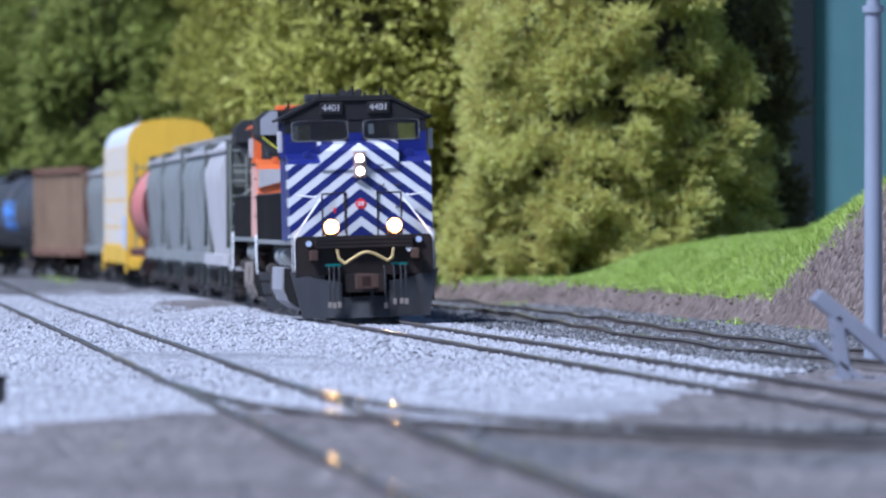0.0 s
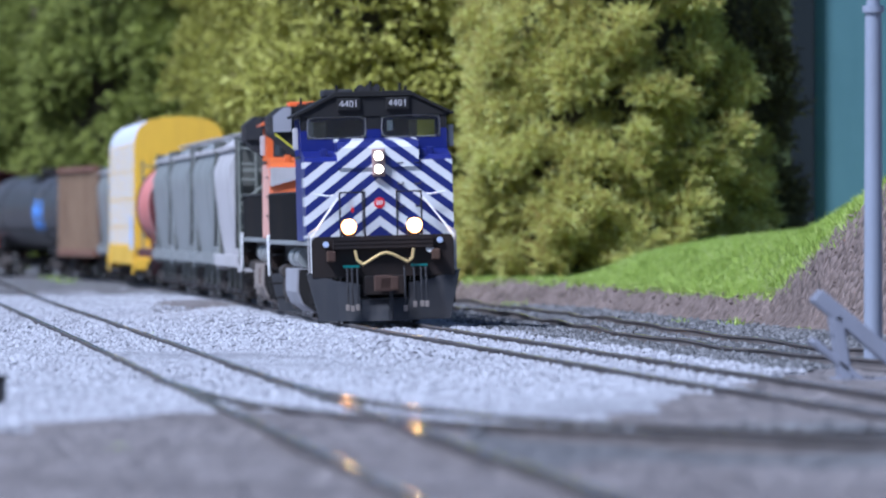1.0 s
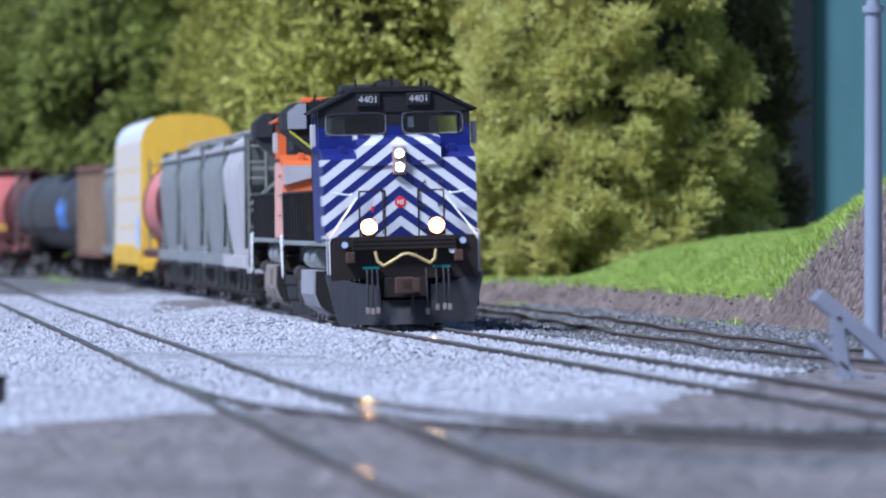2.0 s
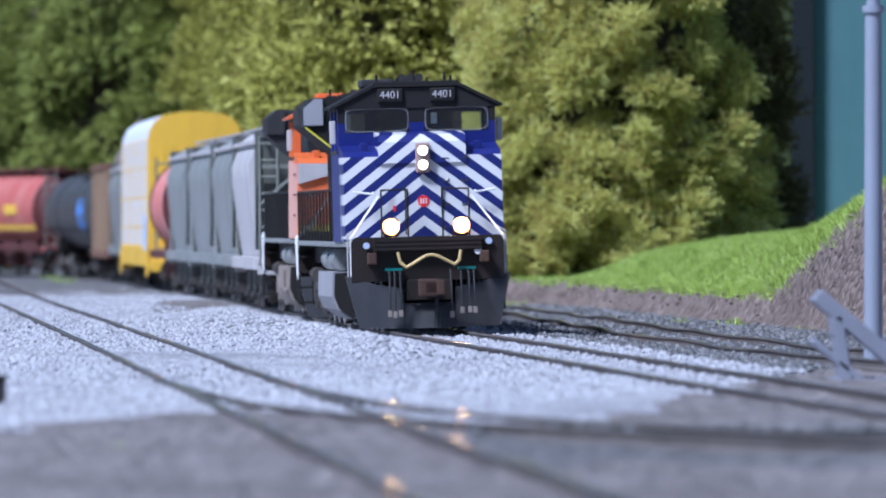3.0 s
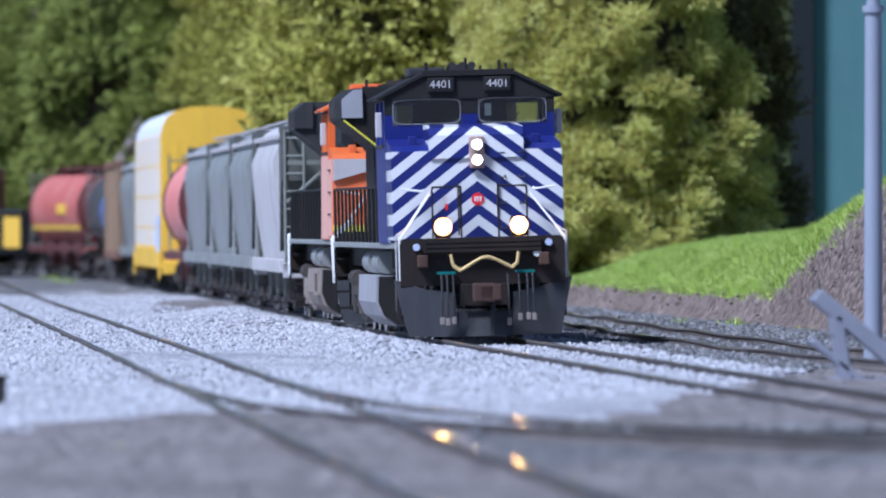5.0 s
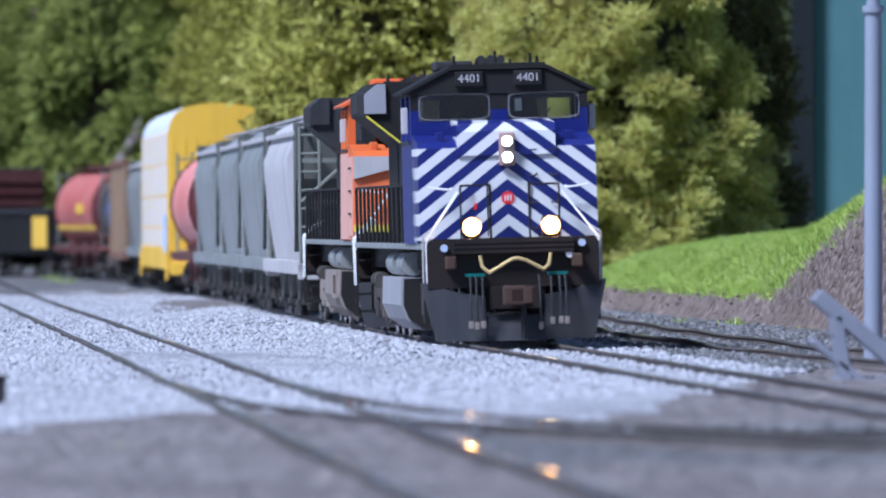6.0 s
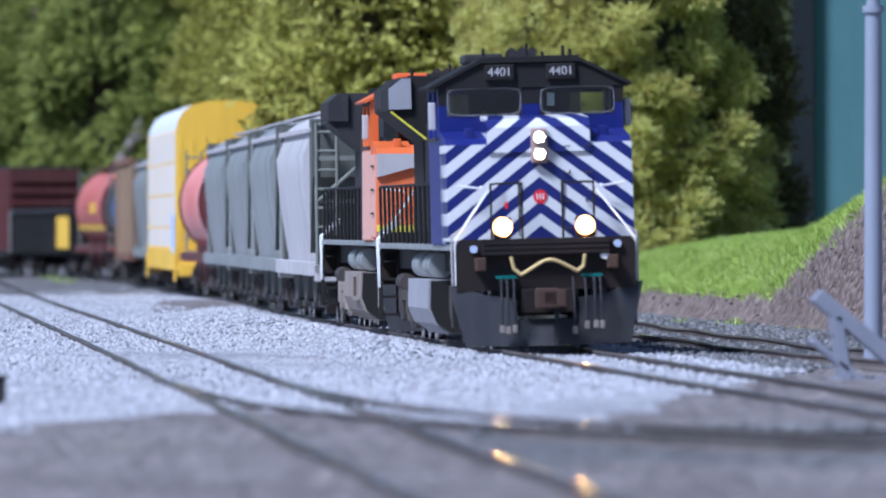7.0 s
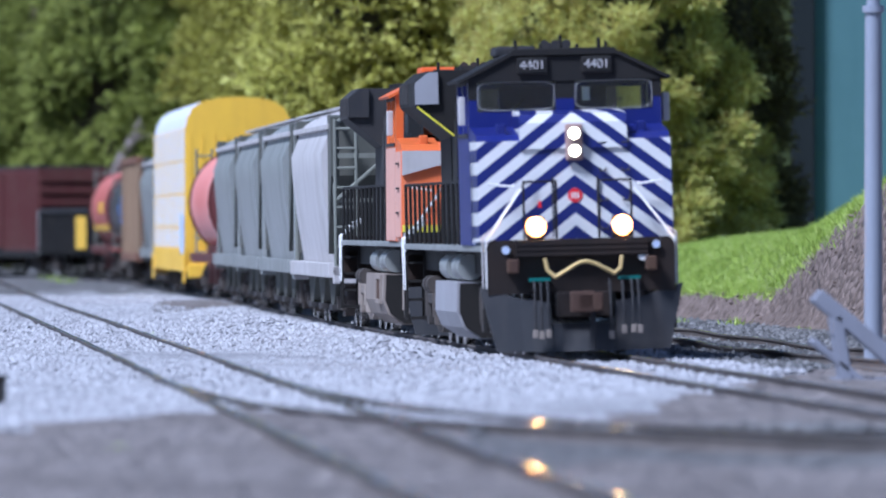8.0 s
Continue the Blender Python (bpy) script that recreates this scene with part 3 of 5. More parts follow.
    if c["number"]:
        for y0, y1 in ((-1.56, -1.42), (-0.15, 0.15), (1.42, 1.56)):
            part("pillar", box(B(), X(3.22), X(3.075), y0, y1, 4.12, 4.42), "black", L)
    bm = B()
    prism(bm, [(-1.56, 4.40), (1.56, 4.40), (1.56, 4.46), (0.86, 4.80), (-0.86, 4.80), (-1.56, 4.46)], X(5.7), X(3.05))
    part("cab_brow", bm, c["brow"], L)
    bm = B()
    prism(bm, [(-1.69, 4.40), (-0.84, 4.82), (0.84, 4.82), (1.69, 4.40), (1.72, 4.44), (0.86, 4.88), (-0.86, 4.88), (-1.72, 4.44)], X(5.75), X(3.0))
    part("cab_roof", bm, c["roof"], L)
    for s in (-1, 1):
        cy = s * 0.79
        bm = B()
        w2 = 0.62
        pts = []
        for k in range(24):
            a = 2 * math.pi * k / 24
            px = cy + w2 * math.copysign(abs(math.cos(a)) ** 0.35, math.cos(a))
            pz = (zf + 4.41) / 2 + (4.38 - zf) / 2 * math.copysign(abs(math.sin(a)) ** 0.35, math.sin(a))
            pts.append((X(3.07), px, pz))
        for p, q in zip(pts, pts[1:] + pts[:1]):
            rod(bm, p, q, 0.007, 5)
        ws = part("windshield", bm, "tank_grey" if c["number"] else "black", L, "thin grey rounded windshield frame")
        part("pane", box(B(), X(3.13), X(3.11), cy - 0.64, cy + 0.64, zf, 4.41), "glass", ws, "clear cab glass")
        part("wiper", pipe(B(), [(X(3.03), cy - 0.05, 3.95), (X(3.02), cy + 0.12, 4.12)], 0.012, 4), "black", ws)
        sw = part("side_window", box(B(), X(5.5), X(3.4), s * 1.50, s * 1.505, 3.56, 4.41), "glass", L, "clear side window glass")
        bm = B()
        for z in (3.56, 4.40):
            box(bm, X(5.5), X(3.4), min(s * 1.53, s * 1.58), max(s * 1.53, s * 1.58), z - 0.03, z + 0.03)
        part("window_trim", bm, "dark_grey", sw)
        part("mirror", box(B(), X(3.5), X(3.28), min(s * 1.60, s * 1.71), max(s * 1.60, s * 1.71), 3.72, 4.18, 0.02), "light_grey", L, "pale wing mirror panel")
        bm = B()
        for y0 in (0.22, 0.62):
            box(bm, X(4.6), X(4.05), min(s * (y0 + 0.3), s * (y0 + 0.8)), max(s * (y0 + 0.3), s * (y0 + 0.8)), 2.9, 3.0) if y0 < 0.5 else box(bm, X(4.6), X(4.5), min(s * 0.52, s * 1.02), max(s * 0.52, s * 1.02), 3.0, 3.75)
        part("crew_seat", bm, "dark_grey", L)
    part("sun_visor_card", box(B(), X(3.35), X(3.33), 0.30, 0.42, 4.08, 4.30), "white", L, "white card behind the glass")
    part("control_stand", box(B(), X(3.9), X(3.4), -0.6, 0.2, 2.1, 3.85, 0.05), "dark_grey", L)
    # number boards that carry the engine's readable number
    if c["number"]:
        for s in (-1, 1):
            nb = part("road_number", box(B(), X(3.1), X(2.98), s * 0.52 - 0.25, s * 0.52 + 0.25, 4.52, 4.79, 0.03), "black", L, "black number board with white numerals")
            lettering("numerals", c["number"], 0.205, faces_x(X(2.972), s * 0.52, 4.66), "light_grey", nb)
    # roof gear
    bm = B()
    for y, h in ((-0.75, 0.2), (-0.35, 0.12), (-0.02, 0.27), (0.25, 0.12), (0.6, 0.22), (0.72, 0.16)):
        rod(bm, (X(3.5), y, 4.86), (X(3.5), y, 4.88 + h), 0.035, 8, 0.025)
        rod(bm, (X(3.5), y, 4.84), (X(3.5), y, 4.93), 0.08, 8)
    part("antennas", bm, "black", L)
    bm = B()
    box(bm, X(3.4), X(3.15), -0.85, 0.85, 4.86, 4.93, 0.02)
    part("roof_rib", bm, "black", L)
    bm = B()
    for y in (-0.18, 0.0, 0.18):
        rod(bm, (X(5.1), y, 5.02), (X(4.7), y, 5.02), 0.035, 8, 0.08)
    box(bm, X(5.12), X(5.02), -0.24, 0.24, 4.86, 5.05)
    part("horn", bm, "dark_grey", L)
    part("air_conditioner", box(B(), X(5.6), X(4.4), -1.0, -0.35, 4.84, 5.0, 0.04), c["ac"], L)
    # long hood
    bm = B()
    prism(bm, [(-0.83, 1.74), (0.83, 1.74), (0.83, 4.2), (0.65, 4.45), (-0.65, 4.45), (-0.83, 4.2)], X(20.3), X(5.7))
    part("hood", bm, c["hood"], L)
    for k in range(9):
        for s in (-1, 1):
            part("hood_door", box(B(), X(6.9 + 1.45 * k), X(5.75 + 1.45 * k), min(s * 0.83, s * 0.855), max(s * 0.83, s * 0.855), 1.95, 3.95, 0.015), c["hood"], L)
    bm = B()
    prism(bm, [(-0.83, 3.62), (-1.54, 4.20), (-1.54, 4.60), (-1.3, 4.80), (1.3, 4.80), (1.54, 4.60), (1.54, 4.20), (0.83, 3.62)], X(20.3), X(c["flare"]))
    rad = part("radiator_flare", bm, c["hood"], L)
    for s in (-1, 1):
        bm = B()
        for k in range(6):
            box(bm, X(20.1 - 0.38 * k), X(19.9 - 0.38 * k), min(s * 1.53, s * 1.56), max(s * 1.53, s * 1.56), 4.25, 4.6)
        part("radiator_grille", bm, "dark_grey", rad)
        if c["number"]:
            part("edge_stripe", rod(B(), (X(c["flare"] - 0.05), s * 1.50, 4.18), (X(c["flare"] - 0.05), s * 0.86, 3.66), 0.02, 6), "stripe_yellow", rad, "thin yellow edge stripe")
        part("flare_end_plate", prism(B(), [(s * 1.12, 4.22), (s * 1.53, 4.22), (s * 1.53, 4.59), (s * 1.29, 4.78), (s * 1.12, 4.78)], X(c["flare"]), X(c["flare"] - 0.08)), c["flare_end"], rad)
    bm = B()
    prism(bm, [(-1.0, 3.6), (-1.12, 3.8), (-1.12, 4.5), (-0.9, 4.70), (0.9, 4.70), (1.12, 4.5), (1.12, 3.8), (1.0, 3.6)], X(8.9), X(6.3))
    part("brake_housing", bm, c["hood"], L)
    for d in (18.3, 19.6):
        part("roof_fan", rod(B(), (X(d), 0, 4.78), (X(d), 0, 4.90), 0.6, 20), "black", L, smooth=35)
    part("exhaust_stack", rod(B(), (X(11.0), 0, 4.42), (X(11.0), 0, 4.70), 0.4, 14), "black", L, smooth=35)
    part("exhaust_silencer", box(B(), X(10.1), X(9.0), -0.6, 0.6, 4.42, 4.62, 0.08), "black", L)
    # side handrails
    for s in (-1, 1):
        y = s * 1.48
        hr = part("side_handrail", rod(B(), (X(5.9), y, 2.82), (X(20.2), y, 2.82), 0.026, 6), c["rail"], L)
        for k in range(13):
            d = 5.9 + k * (14.3 / 12)
            part("stanchion", rod(B(), (X(d), y, 1.74), (X(d), y, 2.82), 0.03, 6), c["rail"], hr)
        # white grab rails at the front platform
        pts = [(X(1.02), s * 1.55, 0.98), (X(1.0), s * 1.55, 1.92), (X(1.05), s * 1.36, 2.05), (X(1.45), s * 0.84, 2.76), (X(1.5), s * 0.70, 2.80)]
        pts2 = [(X(0.86), s * 1.42, 1.02), (X(0.84), s * 1.50, 1.12), (X(0.84), s * 1.50, 1.84), (X(0.9), s * 1.40, 1.98), (X(1.2), s * 0.9, 2.66)]
        part("grab_rail", pipe(B(), pts, 0.019, 6), "light_grey", L, "white bent grab rail")
        part("grab_rail", pipe(B(), pts2, 0.021, 6), "white", L, "white bent grab rail")
        part("grab_rail", pipe(B(), [(X(1.45), s * 1.0, 2.74), (X(1.4), s * 1.02, 2.71), (X(1.4), s * 1.40, 2.76)], 0.02, 6), "white", L, "white bent grab rail")
        part("grab_rail", pipe(B(), [(X(20.3), s * 1.5, 0.95), (X(20.3), s * 1.52, 1.85), (X(20.5), s * 1.3, 2.1), (X(20.6), s * 1.1, 2.2)], 0.032, 6), "white", L, "white bent grab rail")
        part("grab_rail", pipe(B(), [(X(20.75), s * 1.5, 0.95), (X(20.75), s * 1.52, 1.85), (X(20.75), s * 1.1, 2.15)], 0.032, 6), "white", L, "white bent grab rail")
        bm = B()
        pipe(bm, [(X(1.2), s * 0.86, 1.86), (X(1.2), s * 0.86, 2.78), (X(1.2), s * 0.34, 2.78), (X(1.2), s * 0.34, 1.86)], 0.017, 6)
        part("platform_rail", bm, c["rail"], L)
        part("battery_box", box(B(), X(7.6), X(5.75), min(s * 0.83, s * 1.4), max(s * 0.83, s * 1.4), 1.78, 2.5, 0.03), "tank_grey", L, "grey equipment box")
        for d0 in (8.2, 11.0):
            bm = rod(B(), (X(d0), s * 1.22, 1.40), (X(d0 + 1.7), s * 1.22, 1.40), 0.22, 14)
            part("air_reservoir", bm, "grey", L, "grey air reservoir cylinder", smooth=40)
        part("sand_box", box(B(), X(3.05), X(2.55), min(s * 1.2, s * 1.56), max(s * 1.2, s * 1.56), 1.78, 3.3, 0.04), c["flank"], L, "pale sand box")
        for d0 in (15.1, 15.9):
            part("brake_cylinder", rod(B(), (X(d0 + 0.5), s * 1.34, 1.08), (X(d0), s * 1.34, 1.08), 0.15, 12), "truck", L, smooth=40)
        part("sand_pipe", pipe(B(), [(X(2.2), s * 1.1, 1.5), (X(2.3), s * 1.2, 0.8), (X(2.1), s * 0.95, 0.15)], 0.04), "dusty", L)
    # fuel tank with cut-away lower corners
    bm = B()
    prism(bm, [(-1.48, 1.16), (-1.50, 0.66), (-1.40, 0.40), (-1.12, 0.20), (1.12, 0.20), (1.40, 0.40), (1.50, 0.66), (1.48, 1.16)], X(13.0), X(7.8))
    part("fuel_tank", bm, c["tank"], L, "dusty grey fuel tank")
    bm = B()
    prism(bm, [(-1.44, 1.14), (-1.46, 0.66), (-1.36, 0.41), (-1.10, 0.22), (1.10, 0.22), (1.36, 0.41), (1.46, 0.66), (1.44, 1.14)], X(7.8), X(7.72))
    part("tank_end_plate", bm, "black", L)
    for d in (4.2, 17.3):
        add_truck(L, X(d), (-1.75, 0, 1.75), 0.53, c["truck"], True)
    return L


MAT["lamp_housing"] = paint("grimy_lamp_housing", (0.40, 0.27, 0.24), 0.5, 0.4, (0.16, 0.09, 0.07))
# paler than the cab blue: weathering and the flank's gloss reflection in one colour
MAT["pale_flank"] = paint("weathered_sheen_blue_paint", (0.20, 0.235, 0.37), 0.4, 0.4, (0.34, 0.34, 0.40))
MAT["faded_pink"] = paint("pale_pinkish_orange", (0.60, 0.33, 0.26), 0.6, 0.5, (0.42, 0.30, 0.27))
MAT["tank_grey"] = paint("dusty_grey_paint", (0.30, 0.30, 0.33), 0.6, 0.3, (0.18, 0.16, 0.15))
MAT["plough"] = paint("plough_steel", (0.030, 0.031, 0.036), 0.45, 0.5, (0.075, 0.066, 0.062), metal=0.15)
# dark base colour holds the shade on the hoppers' ends and undersides
MAT["hopper_end"] = paint("grimy_shaded_car_end", (0.075, 0.08, 0.072), 0.7, 0.5, (0.13, 0.12, 0.10))
MAT["hopper_frame"] = paint("dull_olive_grey_frame", (0.20, 0.21, 0.185), 0.6, 0.5, (0.10, 0.095, 0.08))
MAT["faded_red"] = paint("chalky_red_paint", (0.60, 0.17, 0.15), 0.4, 0.45, (0.80, 0.58, 0.54))
MAT["sky_grey"] = paint("pale_lens", (0.45, 0.52, 0.70), 0.3, 0.05)
MAT["stripe_yellow"] = paint("reflective_yellow", (0.75, 0.68, 0.05), 0.5, 0.1)
MAT["ditch"] = glow("bright_lens", (1.0, 0.46, 0.12), 330)
MAT["faded_orange"] = paint("faded_orange_paint", (0.70, 0.15, 0.035), 0.5, 0.2, (0.75, 0.5, 0.42))

blue_loco = locomotive("blue and white chevron-striped diesel locomotive with lit headlights", dict(
    nose="chevron", nose_label="white and blue chevron stripes", cab="blue", cab_label="glossy deep blue cab walls", brow="black", roof="black", hood="black",
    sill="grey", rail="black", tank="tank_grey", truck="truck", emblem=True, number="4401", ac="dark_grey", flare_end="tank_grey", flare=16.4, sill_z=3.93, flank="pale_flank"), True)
couple(blue_loco, 0, LOCO, 6.5, 1.5)
orange_loco = locomotive("orange and black diesel locomotive with unlit lights", dict(
    nose="faded_orange", nose_label="orange nose", cab="orange", cab_label="orange cab walls", brow="orange", roof="orange", hood="dark_grey",
    sill="grey", rail="black", tank="dusty", truck="dusty", emblem=False, number="", ac="orange", flare_end="dark_grey", flare=17.8, sill_z=3.62, flank="faded_pink"), False)
couple(orange_loco, -21.5, LOCO, 6.5, 0.2, 0.14)
bm = B()
prism(bm, [(-0.9, 3.16), (0.9, 3.16), (1.55, 2.98), (1.55, 3.43), (-1.55, 3.43), (-1.55, 2.98)], X(1.70), X(1.54))
part("nose_band", bm, "light_grey", orange_loco, "pale grey band under the windshield")
part("nose_base", box(B(), X(1.68), X(1.530), -1.55, 1.55, 1.845, 1.95), "black", orange_loco, "black strip under the nose")
for s in (-1, 1):
    y0, y1 = min(s * 1.56, s * 1.575), max(s * 1.56, s * 1.575)
    # thin sheets, paler and pinker than the nose front
    bm = B()
    box(bm, X(3.05), X(1.72), y0, y1, 1.86, 3.42)
    box(bm, X(5.68), X(3.12), y0, y1, 1.80, 3.50)
    side = part("faded_side", bm, "faded_pink", orange_loco, "pale pinkish side sheet")
    bm = B()
    for z in (2.3, 2.75, 3.2):
        rod(bm, (X(2.0), s * 1.60, z), (X(2.55), s * 1.60, z), 0.02, 6)
    part("grab_iron", bm, "dark_grey", side)
    # recessed filler panel in the tank's side
    y0, y1 = min(s * 1.49, s * 1.53), max(s * 1.49, s * 1.53)
    bm = B()
    box(bm, X(9.7), X(8.3), y0, y1, 1.06, 1.14)
    box(bm, X(9.7), X(8.3), y0, y1, 0.60, 0.68)
    box(bm, X(8.42), X(8.3), y0, y1, 0.68, 1.06)
    box(bm, X(9.7), X(9.58), y0, y1, 0.68, 1.06)
    part("tank_frame", bm, "dusty", orange_loco, "pale dusty raised frame")
    part("tank_recess", box(B(), X(9.58), X(8.42), min(s * 1.49, s * 1.508), max(s * 1.49, s * 1.508), 0.68, 1.06), "rust", orange_loco, "rusty recessed panel")
part("nose_stripe", box(B(), X(1.7), X(1.535), -1.55, 1.55, 1.95, 2.08), "stripe_yellow", orange_loco, "yellow stripe low on the nose")


def side_outline(z_low, z_top, w_low, w_mid, w_top, crown):
    """A rounded car section: bulging sides, curved roof."""
    pts = [(w_low, z_low)]
    for k in range(1, 7):
        a = k / 7
        pts.append((w_low + (w_mid - w_low) * math.sin(a * math.pi / 2), z_low + (z_top - z_low) * a))
    pts.append((w_top, z_top))
    for k in range(1, 6):
        a = k / 6 * math.pi / 2
        pts.append((w_top * math.cos(a) ** 0.8, z_top + crown * math.sin(a)))
    return pts + [(-y, z) for y, z in reversed(pts)]


def covered_hopper(label, length, mat, panel_mat, frame_mat):
    H = thing("covered_hopper", label, "hopper car", "hopper cars of the train")
    h = length / 2 - 0.6
    out = side_outline(1.25, 3.95, 1.30, 1.58, 1.42, 0.60)
    part("body", prism(B(), out, -h + 1.7, h - 1.7), mat, H, smooth=30)
    for s in (-1, 1):
        # end bay: slope sheet under an upright end wall
        bm = B()
        prism(bm, [(s * (h - 1.7), 1.5), (s * (h - 1.7), 4.35), (s * (h - 0.5), 4.30), (s * (h - 0.5), 3.1)], -1.44, 1.44, "y")
        part("end_sheet", bm, "hopper_end", H, "grimy slope sheet darkened as shade")
        for y in (-1.35, 1.35):
            bm = rod(B(), (s * (h - 0.1), y, 1.2), (s * (h - 0.1), y, 4.2), 0.06, 6)
            rod(bm, (s * (h - 0.1), y, 4.15), (s * (h - 0.6), y * 0.9, 4.25), 0.05, 6)
            rod(bm, (s * (h - 0.1), y, 1.3), (s * (h - 0.75), y, 3.3), 0.05, 6)
            part("end_frame", bm, frame_mat, H)
        lad = B()
        for y in (-1.38, -0.95):
            rod(lad, (s * h, y, 1.0), (s * h, y, 4.25), 0.035, 6)
        for k in range(8):
            rod(lad, (s * h, -1.38, 1.25 + 0.4 * k), (s * h, -0.95, 1.25 + 0.4 * k), 0.03, 6)
        part("end_ladder", lad, frame_mat, H)
        bm = B()
        box(bm, min(s * (h - 0.1), s * h), max(s * (h - 0.1), s * h), -1.4, 1.4, 3.45, 3.55)
        box(bm, min(s * (h - 0.1), s * h), max(s * (h - 0.1), s * h), -1.4, 1.4, 2.55, 2.63)
        rod(bm, (s * h, -1.35, 2.6), (s * h, -0.3, 3.5), 0.04, 6)
        part("end_rail_frame", bm, frame_mat, H)
        bm = B()
        box(bm, min(s * (h - 1.3), s * (h + 0.15)), max(s * (h - 1.3), s * (h + 0.15)), -1.45, 1.45, 1.05, 1.25, 0.02)
        box(bm, min(s * h, s * (h + 0.15)), max(s * h, s * (h + 0.15)), -1.45, 1.45, 0.9, 1.25, 0.02)
        part("end_sill", bm, mat, H)
        part("brake_step", box(B(), min(s * h, s * (h + 0.12)), max(s * h, s * (h + 0.12)), 0.2, 0.9, 2.2, 2.7, 0.03), "dark_grey", H)
        add_coupler(H, s * length / 2, s)
        # side sill and posts
        bm = B()
        box(bm, -h, h, min(s * 1.36, s * 1.54), max(s * 1.36, s * 1.54), 1.02, 1.32, 0.02)
        part("side_sill", bm, panel_mat, H)
        # light grey on every car: the roof's highlight is put into the colour
        bm = B()
        box(bm, -h + 1.2, h - 1.2, min(s * 1.38, s * 1.5), max(s * 1.38, s * 1.5), 4.05, 4.16, 0.02)
        part("roof_edge", bm, "light_grey", H)
    for k in (-1, 0, 1):
        bm = B()
        prism(bm, [(k * h * 0.52 - 2.0, 1.3), (k * h * 0.52 + 2.0, 1.3), (k * h * 0.52 + 0.4, 0.42), (k * h * 0.52 - 0.4, 0.42)], -1.25, 1.25, "y")
        part("discharge_bay", bm, "hopper_end", H, "grimy discharge bay darkened as shade")
        part("outlet_gate", box(B(), k * h * 0.52 - 0.55, k * h * 0.52 + 0.55, -1.3, 1.3, 0.32, 0.45, 0.02), "dark_grey", H)
    # boards and hatches are pale too, as part of that painted roof highlight
    bm = B()
    for s in (-1, 1):
        box(bm, -h + 0.3, h - 0.3, s * 0.55 - 0.12, s * 0.55 + 0.12, 4.58, 4.63)
    part("running_board", bm, "light_grey", H)
    for k in range(4):
        cx = -h * 0.66 + k * h * 0.44
        part("roof_hatch", box(B(), cx - 1.2, cx + 1.2, -0.34, 0.34, 4.50, 4.66, 0.04), "light_grey", H)
    add_truck(H, 5.9 * length / 16.9, (-0.85, 0.85))
    add_truck(H, -5.9 * length / 16.9, (-0.85, 0.85))
    return H


HOP = 16.9
hop = covered_hopper("pale grey weathered covered hopper car with curved sides", HOP, "light_grey", "light_grey", "hopper_frame")
couple(hop, -43.0, HOP, 5.9, 0.6)
hop_g = covered_hopper("weathered grey covered hopper car with curved sides", HOP, "grey", "grey", "grey")
couple(hop_g, -43.0 - HOP, HOP, 5.9)
for i in (2, 3):
    couple(copy_thing(hop_g, pose(0, 0, 0)), -43.0 - HOP * i, HOP, 5.9)
couple(copy_thing(hop_g, pose(0, 0, 0)), -156.8, HOP, 5.9)


